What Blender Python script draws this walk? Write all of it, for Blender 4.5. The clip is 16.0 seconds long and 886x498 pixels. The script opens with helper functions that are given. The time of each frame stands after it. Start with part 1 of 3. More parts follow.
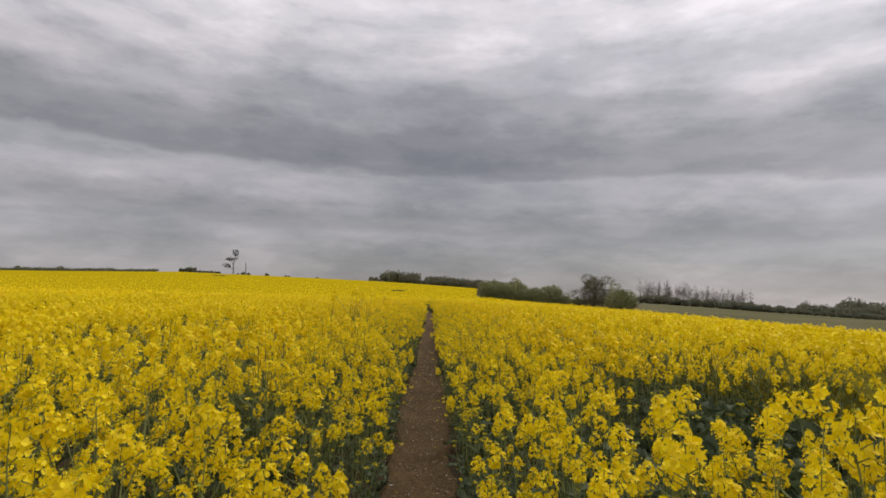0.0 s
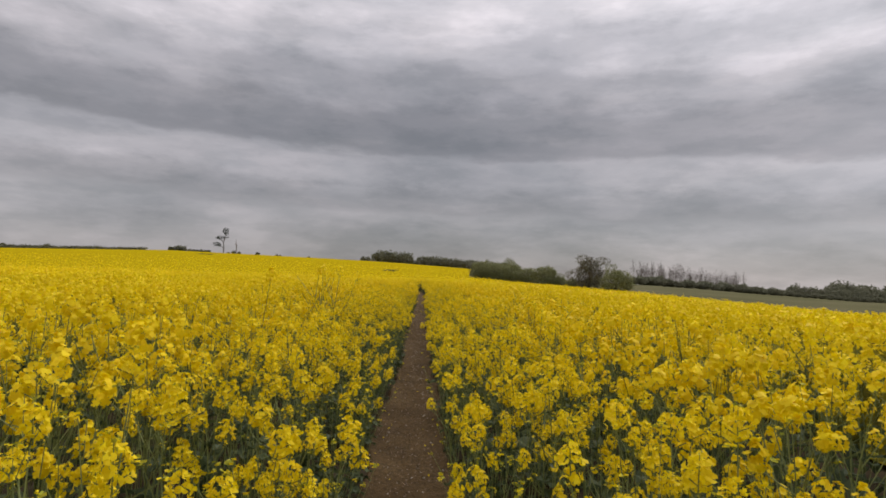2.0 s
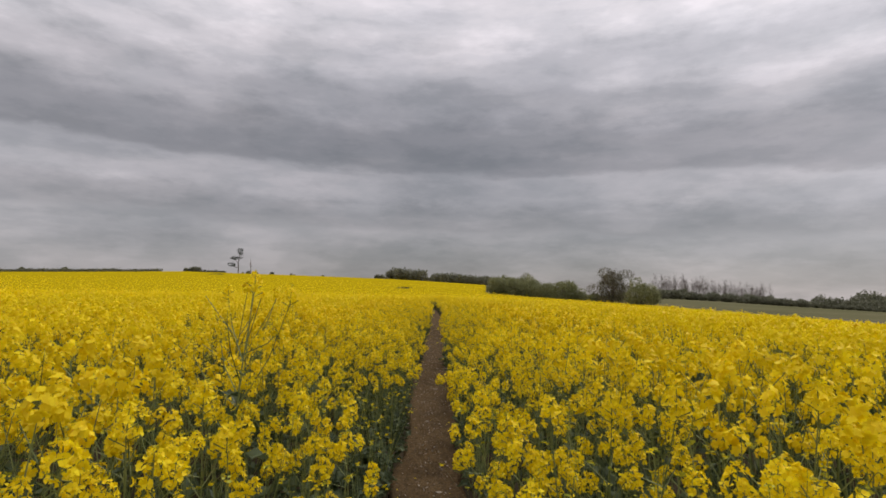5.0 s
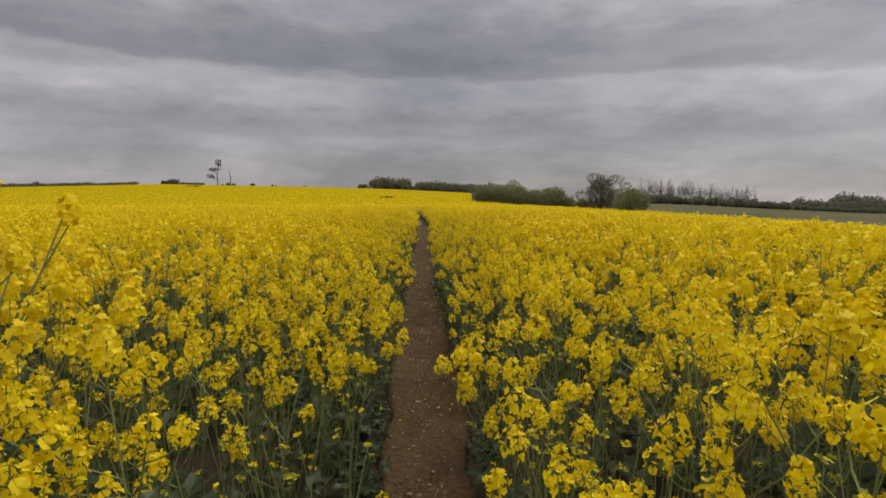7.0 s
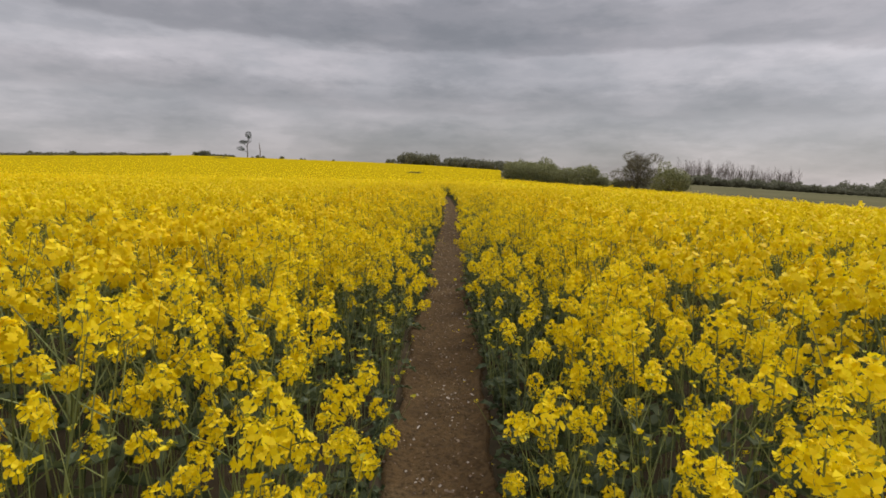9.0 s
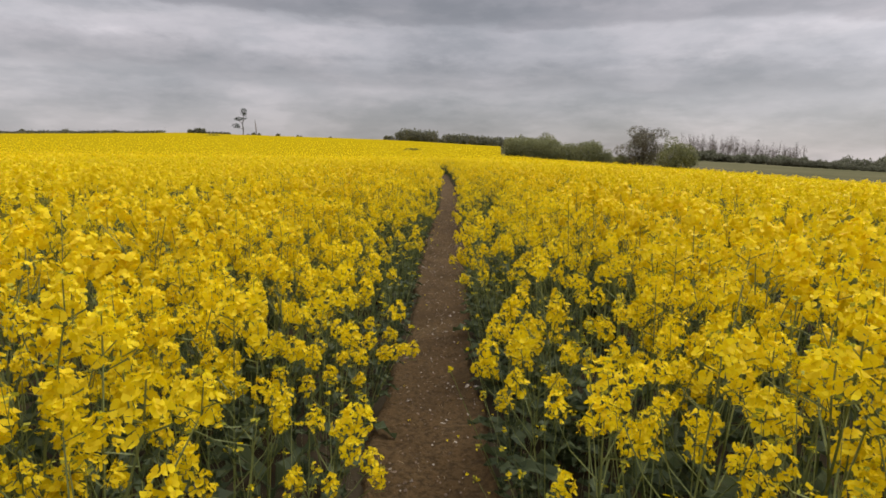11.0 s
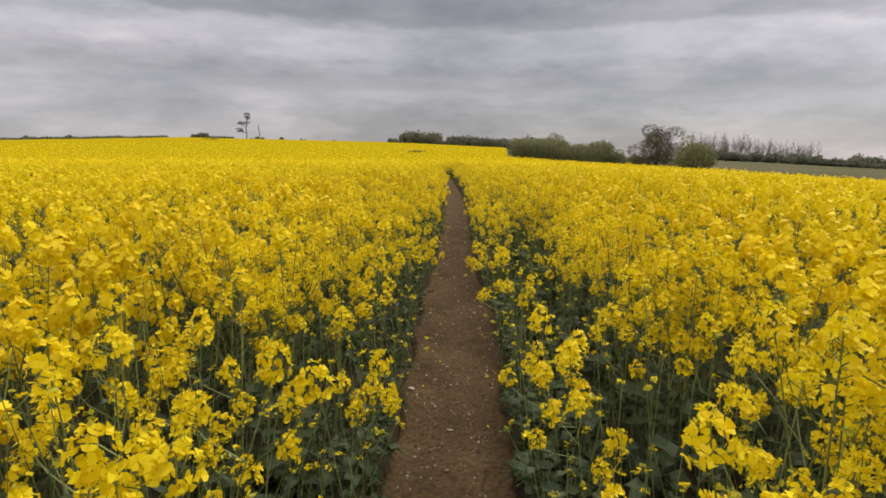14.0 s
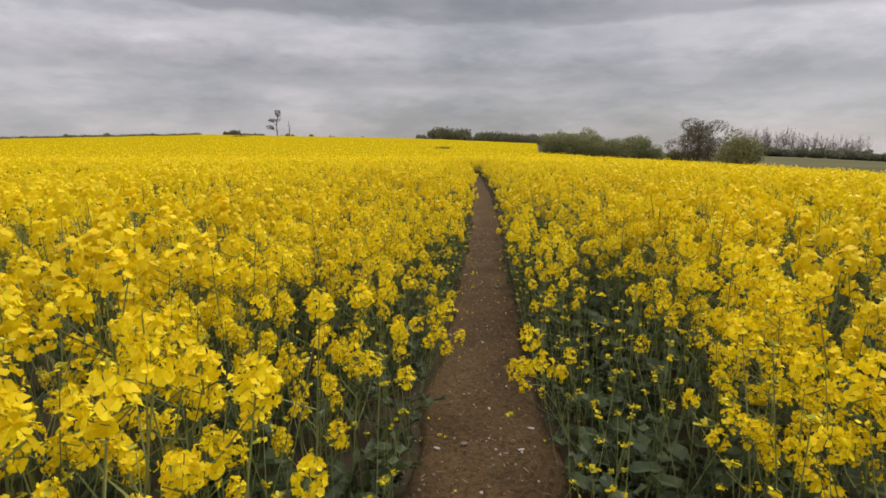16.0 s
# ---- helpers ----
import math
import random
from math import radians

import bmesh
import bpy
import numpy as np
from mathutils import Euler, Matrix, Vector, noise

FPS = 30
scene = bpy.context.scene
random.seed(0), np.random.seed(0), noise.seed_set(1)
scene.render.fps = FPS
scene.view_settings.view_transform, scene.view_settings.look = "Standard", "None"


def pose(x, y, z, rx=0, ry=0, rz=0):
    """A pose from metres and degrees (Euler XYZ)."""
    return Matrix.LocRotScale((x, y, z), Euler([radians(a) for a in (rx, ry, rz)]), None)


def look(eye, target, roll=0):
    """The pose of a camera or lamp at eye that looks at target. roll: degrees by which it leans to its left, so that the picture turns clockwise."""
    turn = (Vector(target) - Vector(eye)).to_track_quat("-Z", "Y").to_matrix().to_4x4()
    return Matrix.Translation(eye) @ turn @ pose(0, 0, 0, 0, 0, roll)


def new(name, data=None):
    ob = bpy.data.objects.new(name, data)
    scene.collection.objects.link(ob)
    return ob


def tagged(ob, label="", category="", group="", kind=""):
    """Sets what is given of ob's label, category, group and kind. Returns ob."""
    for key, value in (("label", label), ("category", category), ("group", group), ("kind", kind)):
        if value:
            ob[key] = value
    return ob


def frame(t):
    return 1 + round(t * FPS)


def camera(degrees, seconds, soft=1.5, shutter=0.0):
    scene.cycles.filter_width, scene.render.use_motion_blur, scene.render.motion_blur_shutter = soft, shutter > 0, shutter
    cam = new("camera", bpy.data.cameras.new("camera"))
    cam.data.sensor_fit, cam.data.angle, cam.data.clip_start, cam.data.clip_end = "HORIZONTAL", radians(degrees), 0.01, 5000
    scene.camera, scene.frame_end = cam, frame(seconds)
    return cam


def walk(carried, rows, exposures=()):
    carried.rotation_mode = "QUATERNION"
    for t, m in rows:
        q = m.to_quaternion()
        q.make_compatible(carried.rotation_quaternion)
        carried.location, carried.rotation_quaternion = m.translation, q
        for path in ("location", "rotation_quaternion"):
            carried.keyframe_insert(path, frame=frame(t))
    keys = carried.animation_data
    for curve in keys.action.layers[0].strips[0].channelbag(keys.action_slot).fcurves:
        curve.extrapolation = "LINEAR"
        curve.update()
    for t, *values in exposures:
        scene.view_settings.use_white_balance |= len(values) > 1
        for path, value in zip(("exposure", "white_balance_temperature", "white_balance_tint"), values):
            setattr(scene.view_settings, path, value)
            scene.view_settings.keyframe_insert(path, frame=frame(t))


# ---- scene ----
# ---- camera ----
cam = camera(78, 16.0, soft=1.7)
EYE, SPEED = 1.55, 1.32
# seconds, sideways offset from the path's middle, turn to the left, tilt up, lean
STEPS = [
    (0, 0.08, -0.98, 5.00, 1.61),
    (0.5, 0.08, -0.96, 4.85, 2.31),
    (1, 0.08, -0.85, 4.16, 2.42),
    (1.5, 0.08, -1.56, 3.22, 2.26),
    (2, 0.10, -1.84, 2.96, 1.94),
    (2.5, 0.13, -1.66, 3.68, 2.20),
    (3, 0.15, -1.00, 3.60, 1.62),
    (3.5, 0.18, -0.60, 3.90, 0.97),
    (4, 0.14, -0.32, 4.41, 0.87),
    (4.2, 0.12, -0.11, 4.88, 0.87),
    (6.3, 0.03, -1.43, 1.11, 0.67),
    (6.5, 0.02, -2.10, -1.36, 0.02),
    (7, 0.00, -2.01, -4.86, 0.00),
    (7.5, 0.00, -1.34, -6.61, -0.35),
    (8, 0.00, 0.50, -7.17, 0.97),
    (8.5, 0.00, 0.76, -7.15, 1.18),
    (11, 0.04, 0.61, -9.69, 0.88),
    (11.5, 0.04, 0.32, -10.05, 0.94),
    (12, 0.05, -0.48, -9.56, 1.08),
    (12.5, 0.05, 0.37, -9.63, 0.80),
    (13, 0.03, 0.85, -9.11, 0.30),
    (13.5, 0.00, 1.15, -9.42, -0.12),
    (14, -0.03, 1.16, -9.48, 0.28),
    (14.5, -0.05, 0.77, -9.24, -0.11),
    (15, -0.05, 2.79, -9.04, -0.16),
    (15.5, -0.07, 4.90, -9.62, -0.00),
    (16, -0.04, 4.15, -9.86, 0.06),
]


def eye_pose(t, x, turn, tilt, lean):
    eye = Vector((x, SPEED * t, EYE))
    a, b = radians(turn), radians(tilt)
    way = Vector((-math.sin(a) * math.cos(b), math.cos(a) * math.cos(b), math.sin(b)))
    return look(eye, eye + way * 10, lean)


# the clip's camera opens up as it tips towards the crop
EXPOSURES = [(0, -0.29), (4.2, -0.28), (6.5, -0.38), (7, -0.32), (8.5, -0.13), (11, 0.05), (16, 0.08)]
walk(cam, [(s[0], eye_pose(*s)) for s in STEPS], EXPOSURES)

# ---- sky and light ----
world = bpy.data.worlds.new("overcast_sky")
scene.world = world
world.use_nodes = True
wt = world.node_tree
wt.nodes.clear()


def node(tree, kind, **sets):
    n = tree.nodes.new(kind)
    for k, v in sets.items():
        if k in n.inputs:
            n.inputs[k].default_value = v
        else:
            setattr(n, k, v)
    return n


def math_node(tree, op, a, b=None, clamp=False):
    n = tree.nodes.new("ShaderNodeMath")
    n.operation, n.use_clamp = op, clamp
    for i, v in enumerate((a, b)):
        if v is None:
            continue
        if isinstance(v, (int, float)):
            n.inputs[i].default_value = v
        else:
            tree.links.new(v, n.inputs[i])
    return n.outputs[0]


def ramp(tree, fac, stops, mode="EASE"):
    n = tree.nodes.new("ShaderNodeValToRGB")
    n.color_ramp.interpolation = mode
    e = n.color_ramp.elements
    while len(e) < len(stops):
        e.new(0.5)
    for el, (p, c) in zip(e, stops):
        el.position = p
        el.color = (*c, 1) if isinstance(c, tuple) else (c, c, c, 1)
    tree.links.new(fac, n.inputs[0])
    return n.outputs[0]


def build_sky():
    t, L = wt, wt.links.new
    co = node(t, "ShaderNodeTexCoord")
    sep = node(t, "ShaderNodeSeparateXYZ")
    L(co.outputs["Generated"], sep.inputs[0])
    x, y, z = sep.outputs

    def noise(vector, scale, detail, rough, bend=0.0):
        n = node(t, "ShaderNodeTexNoise", Scale=scale, Detail=detail, Roughness=rough, Distortion=bend)
        L(vector, n.inputs["Vector"])
        return n.outputs[0]

    def times(a, b):
        n = node(t, "ShaderNodeMix", data_type="RGBA", blend_type="MULTIPLY")
        n.inputs[0].default_value = 1
        L(a, n.inputs[6]), L(b, n.inputs[7])
        return n.outputs[2]

    def swing(value, amount):
        return math_node(t, "MULTIPLY", math_node(t, "SUBTRACT", value, 0.5), amount)

    # the deck as a level sheet overhead, so that its clouds crowd together towards the horizon
    up = math_node(t, "ADD", math_node(t, "MAXIMUM", z, 0.0), 0.24)
    sheet = node(t, "ShaderNodeCombineXYZ")
    L(math_node(t, "DIVIDE", x, up), sheet.inputs[0]), L(math_node(t, "DIVIDE", y, up), sheet.inputs[1])
    sheet.inputs[2].default_value = 3.7
    fine = noise(sheet.outputs[0], 3.6, 7.0, 0.56)
    long = node(t, "ShaderNodeVectorMath", operation="MULTIPLY")
    long.inputs[1].default_value = (1.0, 1.0, 5.0)
    L(co.outputs["Generated"], long.inputs[0])
    big = noise(long.outputs[0], 2.7, 6.0, 0.50)
    # ragged edges, as seen across the sky
    flat = node(t, "ShaderNodeVectorMath", operation="MULTIPLY")
    flat.inputs[1].default_value = (1.0, 1.0, 2.9)
    L(co.outputs["Generated"], flat.inputs[0])
    edge = noise(flat.outputs[0], 3.1, 2.0, 0.5)
    ragged = noise(flat.outputs[0], 5.6, 9.0, 0.60)
    el = math_node(t, "ADD", z, math_node(t, "ADD", swing(edge, 0.035), swing(ragged, 0.075)))
    el = math_node(t, "ADD", el, math_node(t, "MULTIPLY", x, 0.022))
    # one heavy bank with a flat dark underside, thinner cloud below and above it
    bank = ramp(t, el, [(0.0, 0.305), (0.06, 0.305), (0.105, 0.34), (0.122, 0.285), (0.145, 0.30), (0.175, 0.385), (0.208, 0.40), (0.222, 0.27), (0.278, 0.295),
                        (0.33, 0.43), (0.385, 0.585), (0.46, 0.74), (0.7, 1.02), (1.0, 1.5)])
    lump = ramp(t, big, [(0.40, (0.88, 0.885, 0.895)), (0.485, (0.965, 0.965, 0.97)), (0.525, (1.04, 1.03, 1.03)), (0.62, (1.13, 1.11, 1.11))])
    wisps = ramp(t, fine, [(0.36, (0.94, 0.945, 0.95)), (0.5, (1.0, 0.995, 1.0)), (0.62, (1.05, 1.04, 1.04))])
    puffs = ramp(t, ragged, [(0.36, (0.86, 0.865, 0.87)), (0.5, (1.0, 0.995, 1.0)), (0.64, (1.13, 1.115, 1.12))])
    deck = times(times(times(bank, lump), wisps), puffs)
    # the deck thins towards both sides
    wide = math_node(t, "ADD", math_node(t, "MULTIPLY", math_node(t, "MULTIPLY", x, x), 0.72), math_node(t, "ADD", math_node(t, "MULTIPLY", x, 0.02), 0.94))
    tint = node(t, "ShaderNodeMix", data_type="RGBA", blend_type="MULTIPLY")
    tint.inputs[0].default_value = 1
    tint.inputs[7].default_value = (1.0, 0.964, 1.0, 1)
    L(times(deck, wide), tint.inputs[6])
    sky = node(t, "ShaderNodeTexSky", sky_type="NISHITA", sun_disc=False, sun_elevation=radians(48), sun_rotation=radians(40))
    thin = node(t, "ShaderNodeBackground", Strength=0.012)
    L(sky.outputs[0], thin.inputs[0])
    cloud = node(t, "ShaderNodeBackground", Strength=1.1)
    L(tint.outputs[2], cloud.inputs[0])
    add = node(t, "ShaderNodeAddShader")
    L(thin.outputs[0], add.inputs[0]), L(cloud.outputs[0], add.inputs[1])
    L(add.outputs[0], node(t, "ShaderNodeOutputWorld").inputs[0])


build_sky()
sun = new("sun", bpy.data.lights.new("sun", "SUN"))
sun.data.energy, sun.data.angle, sun.data.color = 1.9, radians(18), (1.0, 0.96, 0.90)
sun.rotation_euler = Euler((radians(42), 0, radians(140)))

# ---- materials ----


def shader(name, rough=0.8, spec=0.3):
    m = bpy.data.materials.new(name)
    m.use_nodes = True
    t = m.node_tree
    b = t.nodes["Principled BSDF"]
    b.inputs["Roughness"].default_value = rough
    b.inputs["Specular IOR Level"].default_value = spec
    return m, t, b


def noise_of(t, scale, detail=4.0, rough=0.55, coord="Object"):
    c = node(t, "ShaderNodeTexCoord")
    n = node(t, "ShaderNodeTexNoise", Scale=scale, Detail=detail, Roughness=rough)
    t.links.new(c.outputs[coord], n.inputs["Vector"])
    return n.outputs[0]


def place_noise(t, scale, detail=4.0, rough=0.55):
    g = node(t, "ShaderNodeNewGeometry")
    n = node(t, "ShaderNodeTexNoise", Scale=scale, Detail=detail, Roughness=rough)
    t.links.new(g.outputs["Position"], n.inputs["Vector"])
    return n.outputs[0]


def mix(t, fac, a, b, blend="MIX"):
    n = node(t, "ShaderNodeMix", data_type="RGBA", blend_type=blend)
    for i, v in ((0, fac), (6, a), (7, b)):
        if isinstance(v, (int, float)):
            n.inputs[i].default_value = v
        elif isinstance(v, tuple):
            n.inputs[i].default_value = (*v, 1)
        else:
            t.links.new(v, n.inputs[i])
    return n.outputs[2]


def bump(t, b, height, strength, distance):
    n = node(t, "ShaderNodeBump", Strength=strength, Distance=distance)
    t.links.new(height, n.inputs["Height"])
    t.links.new(n.outputs[0], b.inputs["Normal"])


def leafy(name, dark, light, rough=0.6, through_light=0.35, spec=0.25):
    """A thin leaf or petal: colour varies from piece to piece and over the surface, and light passes through."""
    m, t, b = shader(name, rough, spec)
    g = node(t, "ShaderNodeNewGeometry")
    col = mix(t, g.outputs["Random Per Island"], dark, light)
    col = mix(t, ramp(t, place_noise(t, 1.7, 3), [(0.3, 0.0), (0.7, 0.45)]), col, tuple(c * 0.72 for c in dark))
    t.links.new(col, b.inputs["Base Color"])
    tr = node(t, "ShaderNodeBsdfTranslucent")
    t.links.new(col, tr.inputs[0])
    ms = node(t, "ShaderNodeMixShader")
    ms.inputs[0].default_value = through_light
    t.links.new(b.outputs[0], ms.inputs[1])
    t.links.new(tr.outputs[0], ms.inputs[2])
    t.links.new(ms.outputs[0], t.nodes["Material Output"].inputs[0])
    return m


PETAL = leafy("petal_yellow", (0.80, 0.588, 0.004), (0.98, 0.81, 0.014), 0.6, 0.38, 0.2)
BUD = leafy("bud_green_yellow", (0.30, 0.33, 0.03), (0.55, 0.48, 0.03), 0.6, 0.2)
STEM = leafy("stem_green", (0.15, 0.18, 0.055), (0.27, 0.30, 0.10), 0.55, 0.1)
LEAF = leafy("leaf_blue_green", (0.050, 0.074, 0.032), (0.115, 0.142, 0.060), 0.5, 0.3)
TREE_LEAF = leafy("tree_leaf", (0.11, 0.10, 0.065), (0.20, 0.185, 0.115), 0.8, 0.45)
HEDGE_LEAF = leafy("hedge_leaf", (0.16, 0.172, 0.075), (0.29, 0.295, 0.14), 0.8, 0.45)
# distant foliage: air haze is put into the colour, greyer and paler
HAZED_FAR_LEAF = leafy("hazed_far_leaf", (0.145, 0.15, 0.098), (0.225, 0.225, 0.148), 0.8, 0.4)
PINE_LEAF = leafy("pine_needle", (0.020, 0.035, 0.022), (0.045, 0.065, 0.040), 0.7, 0.05)
LOW_LEAF = leafy("low_leaf", (0.046, 0.066, 0.030), (0.105, 0.130, 0.056), 0.6, 0.3, 0.2)


def bark(name, dark, light):
    m, t, b = shader(name, 0.9, 0.15)
    n = noise_of(t, 3.0, 6)
    t.links.new(mix(t, n, dark, light), b.inputs["Base Color"])
    bump(t, b, n, 0.5, 0.03)
    return m


BARK = bark("bark", (0.05, 0.042, 0.034), (0.14, 0.12, 0.10))
TWIG = bark("bare_twig", (0.12, 0.10, 0.088), (0.21, 0.18, 0.155))


def soil_material():
    m, t, b = shader("trodden_soil", 0.95, 0.15)
    a, c, d = place_noise(t, 2.2, 5), place_noise(t, 34, 6, 0.65), place_noise(t, 150, 3, 0.6)
    col = ramp(t, a, [(0.3, (0.078, 0.048, 0.020)), (0.55, (0.118, 0.074, 0.031)), (0.75, (0.154, 0.103, 0.047))])
    col = mix(t, ramp(t, c, [(0.35, 0.75), (0.6, 0.0)]), col, (0.038, 0.025, 0.011))
    col = mix(t, ramp(t, d, [(0.66, 0.0), (0.74, 0.7)]), col, (0.30, 0.25, 0.19))
    t.links.new(col, b.inputs["Base Color"])
    h = math_node(t, "ADD", math_node(t, "MULTIPLY", c, 0.7), math_node(t, "MULTIPLY", d, 0.3))
    bump(t, b, h, 1.0, 0.035)
    return m


def ground_material():
    m, t, b = shader("farmland_ground", 1.0, 0.0)
    a, c = place_noise(t, 0.05, 5), place_noise(t, 1.3, 6, 0.6)
    grass = ramp(t, a, [(0.3, (0.090, 0.086, 0.045)), (0.5, (0.116, 0.108, 0.058)), (0.7, (0.142, 0.126, 0.075))])
    grass = mix(t, ramp(t, c, [(0.35, 0.5), (0.65, 0.0)]), grass, (0.085, 0.09, 0.045))
    soil = ramp(t, c, [(0.3, (0.032, 0.028, 0.017)), (0.7, (0.065, 0.050, 0.032))])
    g = node(t, "ShaderNodeNewGeometry")
    sep = node(t, "ShaderNodeSeparateXYZ")
    t.links.new(g.outputs["Position"], sep.inputs[0])
    inside = math_node(t, "LESS_THAN", math_node(t, "ABSOLUTE", sep.outputs[0]), 9.0)
    t.links.new(mix(t, inside, grass, soil), b.inputs["Base Color"])
    bump(t, b, c, 0.8, 0.08)
    return m


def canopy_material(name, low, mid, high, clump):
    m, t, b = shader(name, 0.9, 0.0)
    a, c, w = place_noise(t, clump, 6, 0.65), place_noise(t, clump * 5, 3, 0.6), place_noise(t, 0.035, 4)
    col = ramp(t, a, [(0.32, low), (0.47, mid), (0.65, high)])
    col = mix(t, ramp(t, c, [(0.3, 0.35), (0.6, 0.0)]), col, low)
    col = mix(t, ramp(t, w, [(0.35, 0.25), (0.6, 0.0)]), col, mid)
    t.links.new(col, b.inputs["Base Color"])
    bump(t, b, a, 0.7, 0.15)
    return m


SOIL, GROUND = soil_material(), ground_material()
CANOPY = canopy_material("far_blossom", (0.23, 0.175, 0.008), (0.345, 0.255, 0.005), (0.45, 0.335, 0.006), 2.6)
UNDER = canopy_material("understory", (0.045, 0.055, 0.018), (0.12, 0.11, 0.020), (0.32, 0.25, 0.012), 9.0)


def plain(name, col, var, scale, rough=0.85):
    m, t, b = shader(name, rough, 0.25)
    n = noise_of(t, scale, 5)
    t.links.new(mix(t, n, col, var), b.inputs["Base Color"])
    bump(t, b, n, 0.4, 0.01)
    return m


FLINT = plain("pale_flint", (0.34, 0.30, 0.25), (0.54, 0.49, 0.42), 60)
FLINT_DARK = plain("brown_flint", (0.16, 0.115, 0.08), (0.28, 0.22, 0.16), 60)
STRAW = plain("straw", (0.26, 0.19, 0.11), (0.42, 0.33, 0.20), 30)
ROOF = plain("pale_sheet_roof", (0.40, 0.40, 0.39), (0.52, 0.52, 0.51), 0.4)
BARN = plain("barn_boarding", (0.20, 0.19, 0.17), (0.33, 0.31, 0.28), 0.6)

# ---- mesh helpers ----
RNG = np.random.default_rng(7)


def quads_mesh(name, q, mats, index=None, smooth=False):
    """One mesh from an array of loose quads (n, 4, 3)."""
    q = np.ascontiguousarray(q, dtype=np.float32)
    n = len(q)
    me = bpy.data.meshes.new(name)
    me.vertices.add(n * 4)
    me.vertices.foreach_set("co", q.reshape(-1))
    me.loops.add(n * 4)
    me.loops.foreach_set("vertex_index", np.arange(n * 4, dtype=np.int32))
    me.polygons.add(n)
    me.polygons.foreach_set("loop_start", np.arange(0, n * 4, 4, dtype=np.int32))
    for m in mats:
        me.materials.append(m)
    if index is not None:
        me.polygons.foreach_set("material_index", np.ascontiguousarray(index, dtype=np.int32))
    me.update(calc_edges=True)
    return me


def grid_mesh(name, verts, nu, nv, mat, keep=None, smooth=True):
    """A sheet of nu x nv points; keep says which cells stay."""
    i = np.arange(nu * nv).reshape(nu, nv)
    f = np.stack([i[:-1, :-1], i[1:, :-1], i[1:, 1:], i[:-1, 1:]], -1).reshape(-1, 4)
    if keep is not None:
        f = f[keep.reshape(-1)]
    used, inv = np.unique(f, return_inverse=True)
    f, v = inv.reshape(-1, 4), np.asarray(verts).reshape(-1, 3)[used]
    me = bpy.data.meshes.new(name)
    me.vertices.add(len(v))
    me.vertices.foreach_set("co", v.astype(np.float32).reshape(-1))
    me.loops.add(f.size)
    me.loops.foreach_set("vertex_index", f.astype(np.int32).reshape(-1))
    me.polygons.add(len(f))
    me.polygons.foreach_set("loop_start", np.arange(0, f.size, 4, dtype=np.int32))
    me.polygons.foreach_set("use_smooth", np.full(len(f), smooth))
    me.materials.append(mat)
    me.update(calc_edges=True)
    return me


def part(name, me, parent, label="", m=None):
    ob = new(name, me)
    ob.parent = parent
    if m is not None:
        ob.matrix_basis = m
    return tagged(ob, label) if label else ob


def rot_to(d, spin):
    """Rotations (n, 3, 3) that turn +z to the directions d, spun about them."""
    d = d / np.linalg.norm(d, axis=-1, keepdims=True)
    a = np.where(np.abs(d[:, 2:3]) > 0.9, np.array([[1.0, 0, 0]]), np.array([[0, 0, 1.0]]))
    u = np.cross(a, d)
    u /= np.linalg.norm(u, axis=-1, keepdims=True)
    v = np.cross(d, u)
    c, s = np.cos(spin)[:, None], np.sin(spin)[:, None]
    return np.stack([u * c + v * s, v * c - u * s, d], -1)


def stamp(q, rot, scale, pos):
    """Copies of the quads q (n, 4, 3) under k transforms: (k*n, 4, 3)."""
    out = np.einsum("kij,nvj->knvi", rot * np.reshape(scale, (-1, 1, 1)), q) + pos[:, None, None, :]
    return out.reshape(-1, 4, 3)


def prism(points, radii, sides=3):
    """A tapered tube along the points, as quads."""
    p, q = np.asarray(points, float), []
    a = np.arange(sides + 1) * 2 * np.pi / sides
    rings = []
    for i, (c, r) in enumerate(zip(p, radii)):
        d = p[min(i + 1, len(p) - 1)] - p[max(i - 1, 0)]
        m = rot_to(d[None], np.zeros(1))[0]
        rings.append(c + r * (np.cos(a)[:, None] * m[:, 0] + np.sin(a)[:, None] * m[:, 1]))
    for r0, r1 in zip(rings, rings[1:]):
        for k in range(sides):
            q.append([r0[k], r0[k + 1], r1[k + 1], r1[k]])
    return np.array(q)


def smoothstep(a, b, x):
    t = np.clip((x - a) / (b - a), 0, 1)
    return t * t * (3 - 2 * t)


# ---- lie of the land ----
BEARING = np.radians([-180, -95, -60, -38, -25, -20, -11, -6, -2.5, 5, 12, 27, 40, 60, 95, 180])
RISE = np.array([0, 0, 16, 26, 32, 30, 27, 25, 23, 17, 6, -5, -20, -26, 0, 0]) / 968.0


def ground(x, y):
    """Height of the land: level along the path, a hill ahead to one side, falling away to the other."""
    x, y = np.asarray(x, float), np.asarray(y, float)
    d = np.hypot(x, y - 9.2)
    b = np.arctan2(x, y - 9.2)
    e = np.interp(b, BEARING, RISE)
    near = -np.interp(y, (50, 100), (0.058, 0.035)) * (np.sqrt(np.clip(x - 3, 0, 60) ** 2 + 9) - 3)
    crop = np.interp(b, np.radians([8, 20]), [1.15, 0])
    fwd = d * np.clip(np.cos(b), 0.25, 1)
    far = 1.55 - crop + e * np.minimum(fwd, 520) - 0.02 * np.clip(fwd - 520, 0, None) * (e > 0)
    far = np.where(np.abs(b) > np.radians(80), 0.0, far)
    w = smoothstep(70, 170, d)
    return near * (1 - w) + far * w


